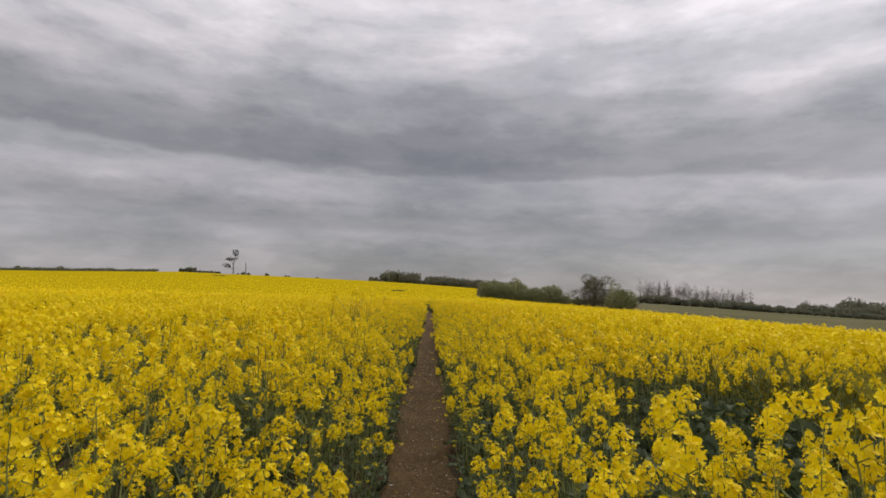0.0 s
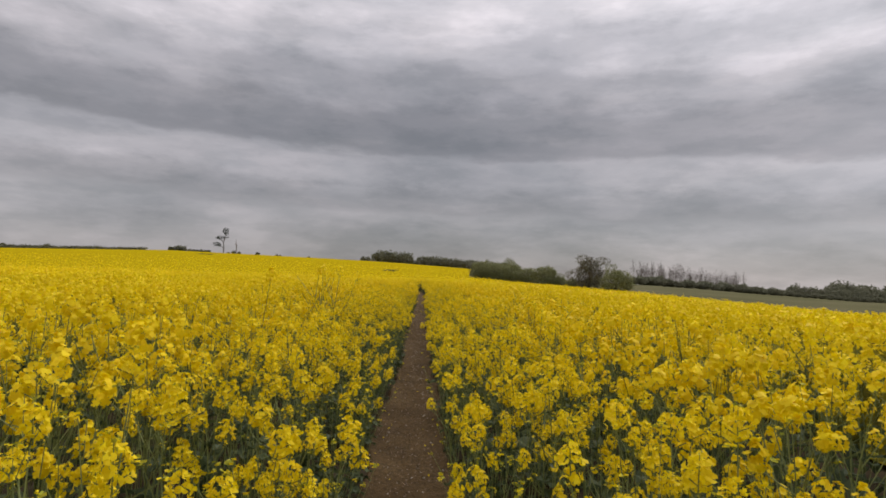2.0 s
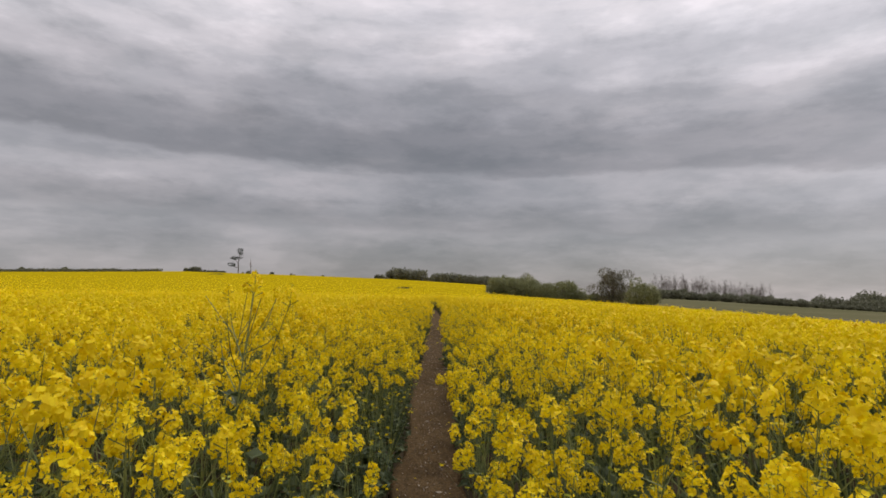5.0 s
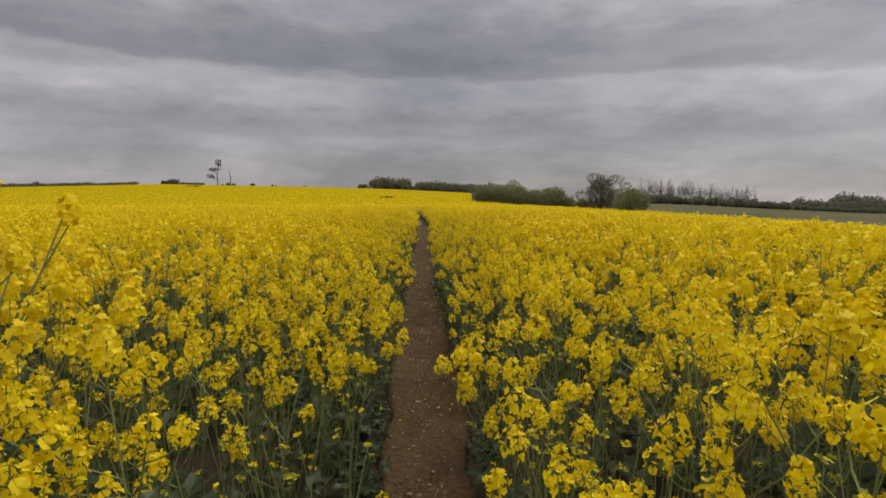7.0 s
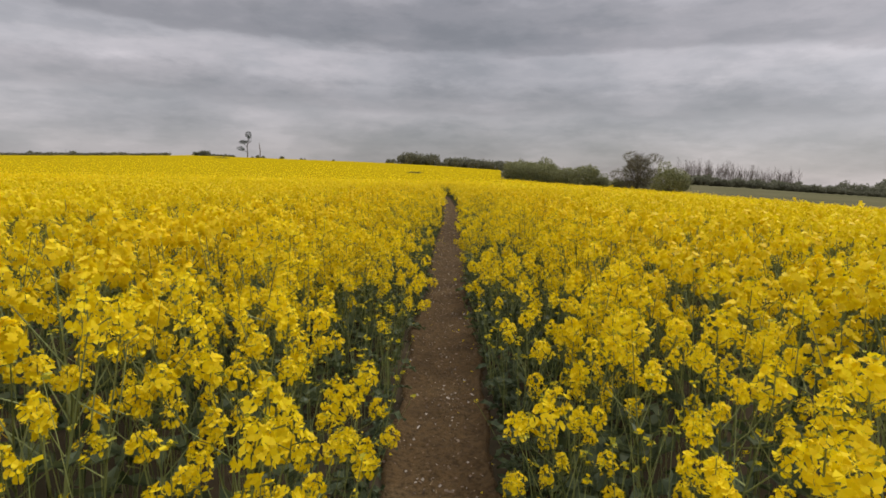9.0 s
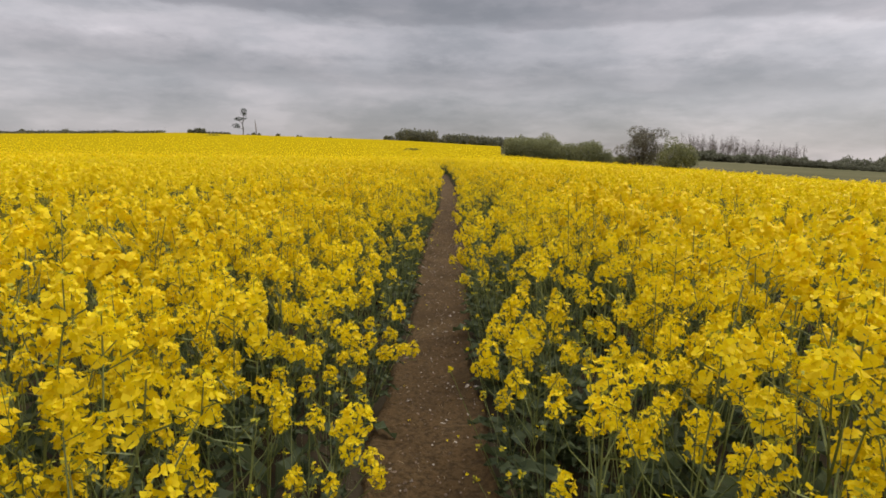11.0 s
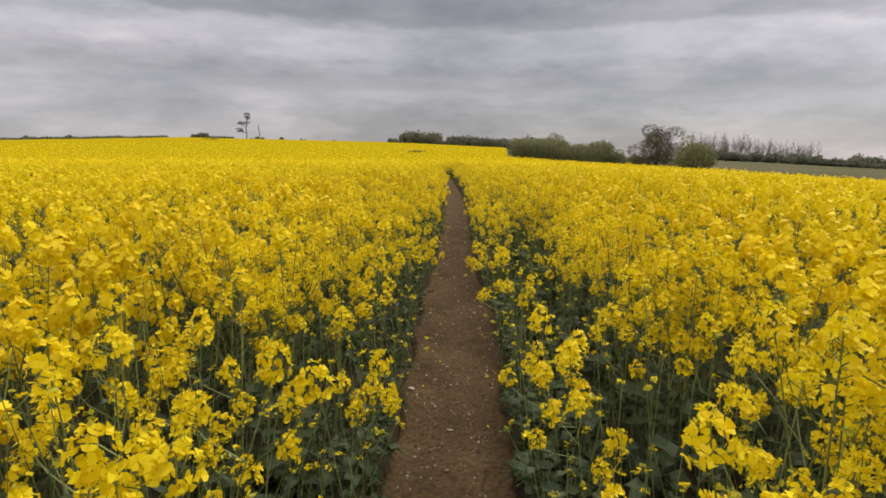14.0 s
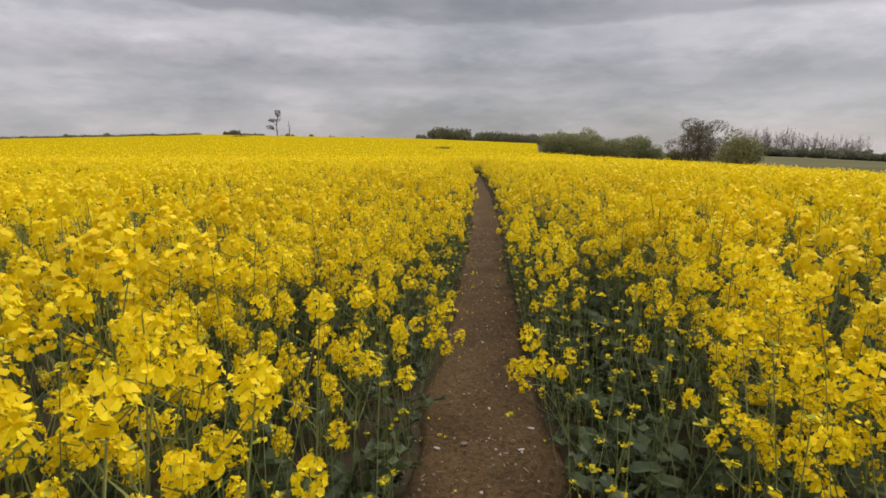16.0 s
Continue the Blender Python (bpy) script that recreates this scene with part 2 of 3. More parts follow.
def in_field(x, y):
    """True where the rape stands; the field ends along the hedge on the falling side."""
    x, y = np.asarray(x, float), np.asarray(y, float)
    side = (x - 8) * 83 + (y - 128) * 67 < 0
    beyond = x < 0.098 * (y - 9.2) - 1.5
    return (np.where(y > 121, beyond, side)) & (np.hypot(x, y - 9.2) < 535)


def path_middle(y):
    return 0.03 * np.sin(y * 0.21 + 0.6) + 0.015 * np.sin(y * 0.63) - 0.0007 * np.clip(y - 30, 0, None) ** 2


def half_width(y):
    """The path is trodden wider at some places than at others."""
    return np.interp(y, (2, 4.4, 6.5, 8.7, 10.5, 12, 14.5, 16.8, 19.4, 21.5, 23, 26, 30), (0.31, 0.30, 0.33, 0.38, 0.32, 0.28, 0.31, 0.34, 0.275, 0.34, 0.40, 0.33, 0.33))


def polar(radii, angles):
    r, a = np.meshgrid(radii, angles, indexing="ij")
    return r * np.sin(a), 9.2 + r * np.cos(a)


def build_land():
    radii = np.concatenate([[0.0], np.geomspace(2, 4000, 90)])
    ang = np.linspace(-np.pi, np.pi, 181)
    x, y = polar(radii, ang)
    v = np.stack([x, y, ground(x, y) - 0.02], -1)
    ob = new("ground", grid_mesh("ground", v, *x.shape, GROUND))
    tagged(ob, "wide farmland of dark soil and grey-green young crop", "ground", kind="structure")
    # trodden path, slightly hollow, with a ragged edge
    ys = np.concatenate([np.arange(-8, 34, 0.055), np.arange(34, 64, 0.15)])
    us = np.linspace(-1, 1, 21)
    y, u = np.meshgrid(ys, us, indexing="ij")
    edge = half_width(y) + 0.02 * np.sin(y * 1.9 + np.sign(u)) + 0.025 * np.sin(y * 5.3 + 2 * np.sign(u)) + RNG.normal(0, 0.008, y.shape)
    x = path_middle(y) + u * edge
    z = 0.012 - 0.035 * (1 - u ** 4) + 0.006 * np.sin(y * 7 + 3 * u) * np.cos(u * 5) + RNG.normal(0, 0.0045, y.shape) + 0.03
    z = np.where(np.abs(u) > 0.98, -0.03, z)
    ob = new("path", grid_mesh("path", np.stack([x, y, z + ground(x, y)], -1), *x.shape, SOIL))
    tagged(ob, "narrow trodden footpath of dry brown soil through the crop", "path", kind="structure")


build_land()

# ---- rape plants ----
PATCH = (2.4, 3.8, 1.18, 1.7)


def in_patch(x, y, grow=1.0):
    dx, dy = x - PATCH[0], y - PATCH[1]
    across, along = dx * 0.96 - dy * 0.28, dy * 0.96 + dx * 0.28
    wob = 0.18 * np.sin(3 * np.arctan2(across, along) + 0.8)
    return (across / PATCH[2]) ** 2 + (along / PATCH[3]) ** 2 < (grow + wob) ** 2


def petal_quads(size):
    """A four-petalled flower facing +z."""
    l, w = size, size * 0.62
    q = []
    for k in range(4):
        c, s = math.cos(k * math.pi / 2 + 0.12 * (-1) ** k), math.sin(k * math.pi / 2 + 0.12 * (-1) ** k)
        cup = (0.45, 0.05, 0.62, 0.22)[k] * l
        pts = [(0.05 * l, 0, 0), (0.68 * l, -w, cup + 0.10 * l), (0.98 * l, 0, 0.9 * cup), (0.68 * l, w, cup - 0.06 * l)]
        q.append([(c * x - s * y, s * x + c * y, z) for x, y, z in pts])
    return np.array(q)


def cross_quads(size):
    """The same flower as two crossed strips, for plants farther from the path."""
    l, w = size, size * 0.52
    return np.array([[(-l, -w, 0.15 * l), (l, -0.8 * w, 0.2 * l), (l, w, 0.1 * l), (-l, 0.8 * w, 0.2 * l)],
                     [(-w, -l, 0.2 * l), (w, -l, 0.1 * l), (0.8 * w, l, 0.2 * l), (-0.8 * w, l, 0.15 * l)]])


def blob(size):
    """A small closed bud of three crossed quads."""
    s = size
    return np.array([[(-s, 0, 0), (0, 0, -1.4 * s), (s, 0, 0), (0, 0, 1.4 * s)],
                     [(0, -s, 0), (0, 0, -1.4 * s), (0, s, 0), (0, 0, 1.4 * s)]])


def head_quads(rng, flowers, petal, buds, style="petals"):
    """A raceme: a dome of open flowers round a stalk with buds at the tip. Base at 0, about 0.1 m tall. Returns quads and materials."""
    u = (np.arange(flowers) + rng.uniform(0, 0.9, flowers)) / flowers
    az = np.arange(flowers) * 2.4 + rng.uniform(-0.7, 0.7, flowers)
    wide, tall = rng.uniform(0.85, 1.15), rng.uniform(0.075, 0.105)
    r = wide * 0.038 * np.sin(np.pi * (0.20 + 0.74 * u)) * rng.uniform(0.6, 1.1, flowers)
    pos = np.stack([r * np.cos(az), r * np.sin(az), tall * u + rng.normal(0, 0.007, flowers)], -1)
    out = np.stack([np.cos(az), np.sin(az), -0.35 + 1.8 * u], -1) + rng.normal(0, 0.5, (flowers, 3))
    rot = rot_to(out, rng.uniform(0, 6, flowers))
    size = rng.uniform(0.75, 1.2, flowers)
    if style == "spray":
        s = petal
        base = [(np.array([[(-s, -s * 0.7, 0), (s * 0.8, -s, 0.35 * s), (s, s * 0.8, -0.1 * s), (-s * 0.7, s, 0.4 * s)]]), slice(None))]
    elif style == "cross":
        base = [(cross_quads(petal), slice(None))]
    else:
        base = [(petal_quads(petal), slice(None))]
    q = [stamp(g, rot[k], size[k], pos[k]) for g, k in base]
    m = [np.zeros(len(g), int) for g in q]
    if buds:
        bp = np.stack([rng.normal(0, 0.009, buds), rng.normal(0, 0.009, buds), 0.092 + rng.uniform(0, 0.014, buds)], -1)
        q.append(stamp(blob(0.0045), rot_to(rng.normal(0, 1, (buds, 3)), np.zeros(buds)), np.ones(buds), bp))
        m.append(np.ones(len(q[-1]), int))
        stalks = [prism([(0, 0, -0.02), (0, 0, 0.09)], (0.0025, 0.0015))]
        for k in range(5):
            a, h = k * 2.4, -0.035 + 0.012 * k
            tip = (0.045 * math.cos(a), 0.045 * math.sin(a), h + 0.03)
            stalks.append(np.array([[(0, 0, h), (0, 0, h + 0.003), tip, (tip[0], tip[1], tip[2] - 0.005)]]))
        q.append(np.concatenate(stalks))
        m.append(np.full(len(q[-1]), 2))
    return np.concatenate(q), np.concatenate(m)


def leaf_quads(lobes=3, broad=1.0):
    """A broad wavy leaf from the origin along +x, drooping."""
    xs = np.linspace(0, 1, lobes + 2)
    w = np.array([0.03] + [0.115 + 0.05 * ((i % 2) * 2 - 1) for i in range(lobes)] + [0.02]) * broad
    zz = 0.18 * xs - 0.42 * xs ** 2
    q = []
    for i in range(lobes + 1):
        for s in (-1, 1):
            a, b = 0.06 + 0.09 * s * (-1) ** i, 0.06 - 0.09 * s * (-1) ** i
            q.append([(xs[i], 0, zz[i]), (xs[i + 1], 0, zz[i + 1]), (xs[i + 1] + 0.05, s * w[i + 1], zz[i + 1] + b), (xs[i], s * w[i], zz[i] + a)])
    return np.array(q)


def plan_plant(rng, branches):
    """Where a plant 1 m tall has its stem, side shoots, leaves and flower heads."""
    lean = rng.normal(0, 0.05, 2)
    spine = np.array([(lean[0] * h ** 2, lean[1] * h ** 2, h * 0.93) for h in (0, 0.35, 0.7, 1.0)])
    shoots, heads = [], [(spine[-1], 1.1)]
    for k in range(branches):
        h = rng.uniform(0.38, 0.78)
        a = k * 2.4 + rng.uniform(-0.5, 0.5)
        start = np.array([lean[0] * h ** 2, lean[1] * h ** 2, h * 0.93])
        top = rng.uniform(0.70, 0.99) if h > 0.45 else rng.uniform(0.55, 0.85)
        reach = rng.uniform(0.09, 0.20)
        tip = np.array([start[0] + reach * math.cos(a), start[1] + reach * math.sin(a), max(top, start[2] + 0.12) * 0.93])
        mid = (start + tip) / 2 + np.array([math.cos(a), math.sin(a), 0]) * 0.025
        shoots.append((start, mid, tip))
        heads.append((tip, rng.uniform(0.62, 1.05)))
    leaves = []
    for k in range(7):
        h = rng.uniform(0.06, 0.7)
        leaves.append((h, k * 2.4 + rng.uniform(-0.6, 0.6), (0.30 - 0.32 * h) * rng.uniform(0.75, 1.2), rng.uniform(0.1, 1.1)))
    return spine, shoots, leaves, heads


def stem_quads(spine, shoots, fine):
    q = [prism(spine, (0.0046, 0.0040, 0.0030, 0.0018))]
    for s in shoots:
        q.append(prism(s, (0.0025, 0.0021, 0.0015)) if fine else prism((s[0], s[2]), (0.0028, 0.0020)))
    return np.concatenate(q)


def leaf_pose(h, a, size, lift, spine):
    x = np.interp(h, (0, 0.35, 0.7, 1.0), spine[:, 0])
    y = np.interp(h, (0, 0.35, 0.7, 1.0), spine[:, 1])
    return Matrix.Translation((x, y, h * 0.93)) @ Euler((0, -lift, a)).to_matrix().to_4x4() @ Matrix.Scale(size, 4)


def plant_height(x, y):
    """Rape is low and leaning at the path's edge and closes to a rough canopy away from it."""
    off = np.abs(x - path_middle(y)) + np.clip(y - 56, 0, 10) * 0.2
    h = np.interp(off, (0.40, 0.55, 0.8, 1.4), (0.80, 0.98, 1.13, 1.19))
    wave = 0.05 * np.sin(x * 1.3 + y * 0.7) + 0.04 * np.sin(y * 2.1 - x * 0.6)
    return h + wave


# stretches where the crop beside the path is thin and mostly leaf: side, from, to, reach
THIN = ((-1, 7.6, 9.0, 0.70), (-1, 9.6, 11.3, 0.80), (-1, 11.3, 12.7, 0.60), (1, 13.5, 16.0, 0.60), (1, 16.4, 18.2, 0.85), (1, 19.7, 25.0, 0.90), (-1, 19.9, 21.3, 0.80), (1, 2.0, 6.0, 0.60))


def in_thin(x, y):
    off = x - path_middle(y)
    out = np.zeros(np.shape(x), bool)
    for side, y0, y1, reach in THIN:
        r = reach + 0.08 * np.sin(y * 4.1)
        out |= (y > y0) & (y < y1) & (np.sign(off) == side) & (np.abs(off) < r)
    return out


def build_crop():
    rng = np.random.default_rng(11)
    kinds = [plan_plant(rng, 7) for _ in range(10)]
    heads = [head_quads(rng, 26, 0.0142, 4) for _ in range(6)]
    head_meshes = [quads_mesh("flower_head", q[m != 1], [PETAL, BUD, STEM], m[m != 1]) for q, m in heads]
    bud_meshes = [quads_mesh("bud", q[m == 1], [BUD]) for q, m in heads]
    stem_meshes = [quads_mesh("stem", stem_quads(k[0], k[1], True), [STEM]) for k in kinds]
    leaf = leaf_quads(3)
    leaf_mesh = quads_mesh("leaf", leaf, [LEAF])

    # scatter: jittered cells on both sides of the path
    cell = 0.31
    gx, gy = np.meshgrid(np.arange(-4.4, 4.4, cell), np.arange(-1.5, 66, cell), indexing="ij")
    x, y = gx.ravel() + rng.uniform(-0.14, 0.14, gx.size), gy.ravel() + rng.uniform(-0.14, 0.14, gx.size)
    off = np.abs(x - path_middle(y))
    ok = ((off > np.maximum(half_width(y) + 0.075, 0.385)) | (y > 57.5)) & ~in_patch(x, y) & ((y < 36) | (off < 1.35))
    ok &= ~(in_thin(x, y) & (rng.uniform(0, 1, len(x)) < np.where((y > 9.8) & (y < 12.2) & (x < 0), 0.85, np.where(y < 10, 0.5, np.where(y > 19, 0.55, 0.42)))))
    x, y, off = x[ok], y[ok], off[ok]
    # the crop closes up a step from the path along the later stretch
    more = np.random.default_rng(29)
    my = more.uniform(14.5, 26.5, 290)
    mo = more.uniform(0.58, 2.2, 290)
    mx = path_middle(my) + more.choice([-1, 1], 290) * mo
    free = ~in_patch(mx, my) & ~in_thin(mx, my)
    x, y, off = np.append(x, mx[free]), np.append(y, my[free]), np.append(off, mo[free])
    h = plant_height(x, y) * np.clip(rng.normal(1.0, 0.06, len(x)), 0.85, 1.09)
    tall = rng.uniform(0, 1, len(x)) < 0.006
    h = np.where(tall & (x < -1.2), h * 1.12, h)
    kind, spin = rng.integers(0, 10, len(x)), rng.uniform(0, 6.28, len(x))
    side = np.sign(x - path_middle(y))
    tilt = np.where(off < 0.8, (0.8 - off) * 0.30, 0) * -side + rng.normal(0, 0.05, len(x))
    # a few shoots stand clear of the canopy
    for tx, ty, th in ((-1.49, 10.98, 1.70), (-1.66, 11.16, 1.66), (-1.13, 9.8, 1.68), (-1.38, 7.5, 1.60)):
        i = int(np.argmin((x - tx) ** 2 + (y - ty) ** 2))
        x[i], y[i], h[i], tilt[i] = tx, ty, th, 0.03
    # and a few lean out over the path
    for tx, ty, th, lean in ((0.46, 23.5, 0.80, -0.32), (-0.44, 17.4, 0.76, 0.34), (0.45, 12.6, 0.72, -0.25), (-0.47, 20.6, 0.74, 0.10), (-0.45, 24.0, 0.74, 0.3), (0.46, 19.4, 0.76, -0.28)):
        i = int(np.argmin((x - tx) ** 2 + (y - ty) ** 2))
        x[i], y[i], h[i], tilt[i] = tx, ty, th, lean
    single = (off < 1.05) & (y > 0.6) & (y < 27.6)
    pick = np.flatnonzero(single)[:300]
    single[:] = False
    single[pick] = True
    rows = np.flatnonzero(single)
    for i in rows:
        spine, shoots, leaves, hs = kinds[kind[i]]
        low = h[i] < 0.8
        root = new("rapeseed_plant")
        root.empty_display_size = 0.1
        root.matrix_basis = Matrix.Translation((x[i], y[i], float(ground(x[i], y[i])) - 0.01)) @ Euler((0, tilt[i], spin[i] * 0)).to_matrix().to_4x4() @ Matrix.Rotation(spin[i], 4, "Z") @ Matrix.Scale(h[i], 4)
        tagged(root, "low yellow-flowered rape plant leaning over the bare path" if low else "tall rape plant with yellow flower heads beside the path", "plant", "rape plants along the path")
        part("stem", stem_meshes[kind[i]], root)
        for k, lf in enumerate(leaves[:5]):
            part("leaf", leaf_mesh, root, m=leaf_pose(*lf, spine))
        for k, (p, s) in enumerate(hs):
            head = part("flower_head", head_meshes[(kind[i] + k) % 6], root, m=Matrix.Translation(p) @ Matrix.Rotation(k * 1.3, 4, "Z") @ Matrix.Scale(s / h[i], 4))
            if k < 4:
                part("bud", bud_meshes[(kind[i] + k) % 6], head)

    def mass(sel, head_set, name, fine, label, keep_leaves):
        """The rest of the crop, joined into one growth."""
        qs, ms = [], []
        for k in range(10):
            ii = np.flatnonzero(sel & (kind == k))
            if not len(ii):
                continue
            spine, shoots, leaves, hs = kinds[k]
            c, s = np.cos(spin[ii]), np.sin(spin[ii])
            o, z = np.zeros(len(ii)), np.ones(len(ii))
            rz = np.stack([np.stack([c, -s, o], -1), np.stack([s, c, o], -1), np.stack([o, o, z], -1)], 1)
            ct, st = np.cos(tilt[ii]), np.sin(tilt[ii])
            ry = np.stack([np.stack([ct, o, st], -1), np.stack([o, z, o], -1), np.stack([-st, o, ct], -1)], 1)
            R = ry @ rz
            base = np.stack([x[ii], y[ii], ground(x[ii], y[ii]) - 0.01], -1)
            sq = stem_quads(spine, shoots, fine)
            qs.append(stamp(sq, R, h[ii], base))
            ms.append(np.full(len(qs[-1]), 2))
            lq = leaf_quads(3 if fine else 1)
            for lf in leaves[:keep_leaves]:
                m = np.array(leaf_pose(*lf, spine))
                qs.append(stamp(lq @ m[:3, :3].T + m[:3, 3], R, h[ii], base))
                ms.append(np.full(len(qs[-1]), 3))
            for j, (p, sc) in enumerate(hs if fine else hs[:6]):
                hq, hm = head_set[(k + j) % len(head_set)]
                pos = base + np.einsum("kij,j->ki", R * h[ii][:, None, None], np.asarray(p))
                qs.append(stamp(hq, R, np.full(len(ii), sc if fine else sc * 1.05), pos))
                ms.append(np.tile(hm, len(ii)))
        ob = new(name, quads_mesh(name, np.concatenate(qs), [PETAL, BUD, STEM, LEAF], np.concatenate(ms)))
        tagged(ob, label, "crop", kind="stuff")

    inner = ((off < 1.25) | ((off < 2.3) & (y < 3.4))) & (y < 27.5) & (y > 0.3)
    middle = (off < 2.4) & ~inner & (y < 32) & (y > 0.3)
    mass(inner & ~single, heads, "rapeseed_crop", True, "dense flowering rape standing close to the footpath", 5)
    near_heads = [head_quads(rng, 22, 0.0150, 0, "cross") for _ in range(6)]
    mass(middle, near_heads, "rapeseed_crop", False, "dense yellow flowering rape an arm's length from the path", 4)
    mid_heads = [head_quads(rng, 17, 0.0148, 0, "spray") for _ in range(6)]
    mass(~inner & ~middle, mid_heads, "rapeseed_crop", False, "dense yellow flowering rape a few steps from the path", 3)

    # flattened green patch beside the path: low leafy plants without blossom
    n = 330
    px, py = PATCH[0] + rng.uniform(-1.6, 1.6, n), PATCH[1] + rng.uniform(-2.0, 2.0, n)
    ok = in_patch(px, py, 1.05)
    px, py = px[ok], py[ok]
    qs = []
    for a in range(9):
        m = np.array(Euler((0, -rng.uniform(0.1, 0.9), a * 2.4)).to_matrix())
        rot = rot_to(np.stack([rng.normal(0, 0.15, len(px)), rng.normal(0, 0.15, len(px)), np.ones(len(px))], -1), rng.uniform(0, 6, len(px)))
        qs.append(stamp(leaf @ m.T + np.array([0, 0, 0.25 + 0.11 * a]), rot, rng.uniform(0.22, 0.38, len(px)), np.stack([px, py, ground(px, py)], -1)))
    tagged(new("low_leaf_patch", quads_mesh("low_leaf_patch", np.concatenate(qs), [LOW_LEAF])), "gap in the crop with dark green leaves and no blossom", "crop", kind="stuff")

    # low leaves that hide the soil under the stems
    n = 2300
    py = rng.uniform(0, 32, n)
    px = path_middle(py) + rng.choice([-1, 1], n) * (half_width(py) + 0.03 + 4.0 * rng.uniform(0, 1, n) ** 2.4)
    o = np.abs(px - path_middle(py))
    extra = 520
    ey = rng.uniform(1, 27, extra * 6)
    ex = path_middle(ey) + rng.uniform(-1.1, 1.1, extra * 6)
    sel = in_thin(ex, ey) & (np.abs(ex - path_middle(ey)) > half_width(ey) + 0.04)
    px, py = np.concatenate([px, ex[sel]]), np.concatenate([py, ey[sel]])
    o = np.abs(px - path_middle(py))
    ok = o > half_width(py) + 0.03
    px, py, o = px[ok], py[ok], o[ok]
    lq, qs = leaf_quads(3, 1.7), []
    for a in range(6):
        m = np.array(Euler((rng.uniform(-0.5, 0.5), -rng.uniform(-0.1, 1.0), a * 2.4)).to_matrix())
        rot = rot_to(np.stack([rng.normal(0, 0.15, len(px)), rng.normal(0, 0.15, len(px)), np.ones(len(px))], -1), rng.uniform(0, 6, len(px)))
        qs.append(stamp(lq @ m.T + np.array([0, 0, 0.25 + 0.42 * a]), rot, rng.uniform(0.07, 0.145, len(px)) * np.clip(o + 0.5, 0.85, 1.5), np.stack([px, py, ground(px, py)], -1)))
    tagged(new("low_leaves", quads_mesh("low_leaves", np.concatenate(qs), [LOW_LEAF])), "dark green rape leaves shading the soil", "foliage", kind="stuff")

    # side stalks with single flowers and buds between the heads
    def fringe(n, reach, first, y1):
        py = rng.uniform(0, y1, n)
        px = path_middle(py) + rng.choice([-1, 1], n) * (first + reach * rng.uniform(0, 1, n) ** 1.5)
        keep = ~in_patch(px, py)
        px, py = px[keep], py[keep]
        k = len(px)
        top = plant_height(px, py) * rng.uniform(0.45, 0.98, k)
        foot = ground(px, py)
        lean = rng.normal(0, 0.10, (k, 2))
        tip = np.stack([px + lean[:, 0], py + lean[:, 1], foot + top], -1)
        base = np.stack([px, py, foot + 0.1], -1)
        a = rng.uniform(0, 3.14, k)
        side = np.stack([np.cos(a), np.sin(a), 0 * a], -1) * 0.0024
        stalk = np.stack([base - side, base + side, tip + side * 0.6, tip - side * 0.6], 1)
        bits, kind_of = [stalk], [np.full(k, 2)]
        for j in range(9):
            p = tip + rng.normal(0, 1, (k, 3)) * (0.0075, 0.0075, 0.005)
            bits.append(stamp(cross_quads(0.0084)[:1], rot_to(rng.normal(0, 1, (k, 3)), np.zeros(k)), rng.uniform(0.5, 1.1, k), p))
            kind_of.append(np.where(rng.uniform(0, 1, k) < 0.42, 0, 1))
        return np.concatenate(bits), np.concatenate(kind_of)

    q, m = fringe(9400, 2.3, 0.33, 32)
    tagged(new("side_shoots", quads_mesh("side_shoots", q, [PETAL, BUD, STEM], m)), "thin green shoots with buds and single yellow flowers", "crop", kind="stuff")

    # farther crop: simpler heads over a leafy bed
    side_heads = [head_quads(rng, 14, 0.0165, 0, "spray")[0] for _ in range(6)]
    dist_heads = [head_quads(rng, 5, 0.026, 0, "spray")[0] for _ in range(6)]
    far_heads = [head_quads(rng, 8, 0.0205, 0, "spray")[0] for _ in range(6)]

    def drift(px, py, zoff, size, name, label, keep, head_set):
        ok = in_field(px, py) & keep & ~in_patch(px, py)
        px, py = px[ok], py[ok]
        s = size * rng.uniform(0.75, 1.3, len(px))
        z = ground(px, py) + plant_height(px, py) - zoff + rng.normal(-0.03, 0.07, len(px))
        rot = rot_to(np.stack([rng.normal(0, 0.2, len(px)), rng.normal(0, 0.2, len(px)), np.ones(len(px))], -1), rng.uniform(0, 6, len(px)))
        which = rng.integers(0, 6, len(px))
        pos = np.stack([px, py, z], -1)
        q = [stamp(head_set[k], rot[which == k], s[which == k], pos[which == k]) for k in range(6)]
        tagged(new(name, quads_mesh(name, np.concatenate(q), [PETAL])), label, "crop", kind="stuff")

    n = 9500
    px, py = rng.choice([-1, 1], n) * rng.uniform(4.2, 8.4, n), rng.uniform(-2, 36, n)
    drift(px, py, 0.10, 1.15, "rapeseed_crop", "yellow rape canopy a little way from the path", np.abs(px) > 4.2, side_heads)
    n = 29000
    px, py = rng.uniform(-17.5, 17.5, n), rng.uniform(-9, 47, n)
    keep = ((np.abs(px) > 8) | (py > 35.6) | (py < -1.4)) & (np.abs(px) + 1.6 * np.sin(py * 1.7) + np.sin(py * 4.3 + px) < 17)
    drift(px, py, 0.10, 1.2, "rapeseed_crop", "yellow rape canopy spreading away from the path", keep & (np.abs(px - path_middle(py)) > np.where(py < -1.4, 0.45, 1.2)), far_heads)
    n = 34000
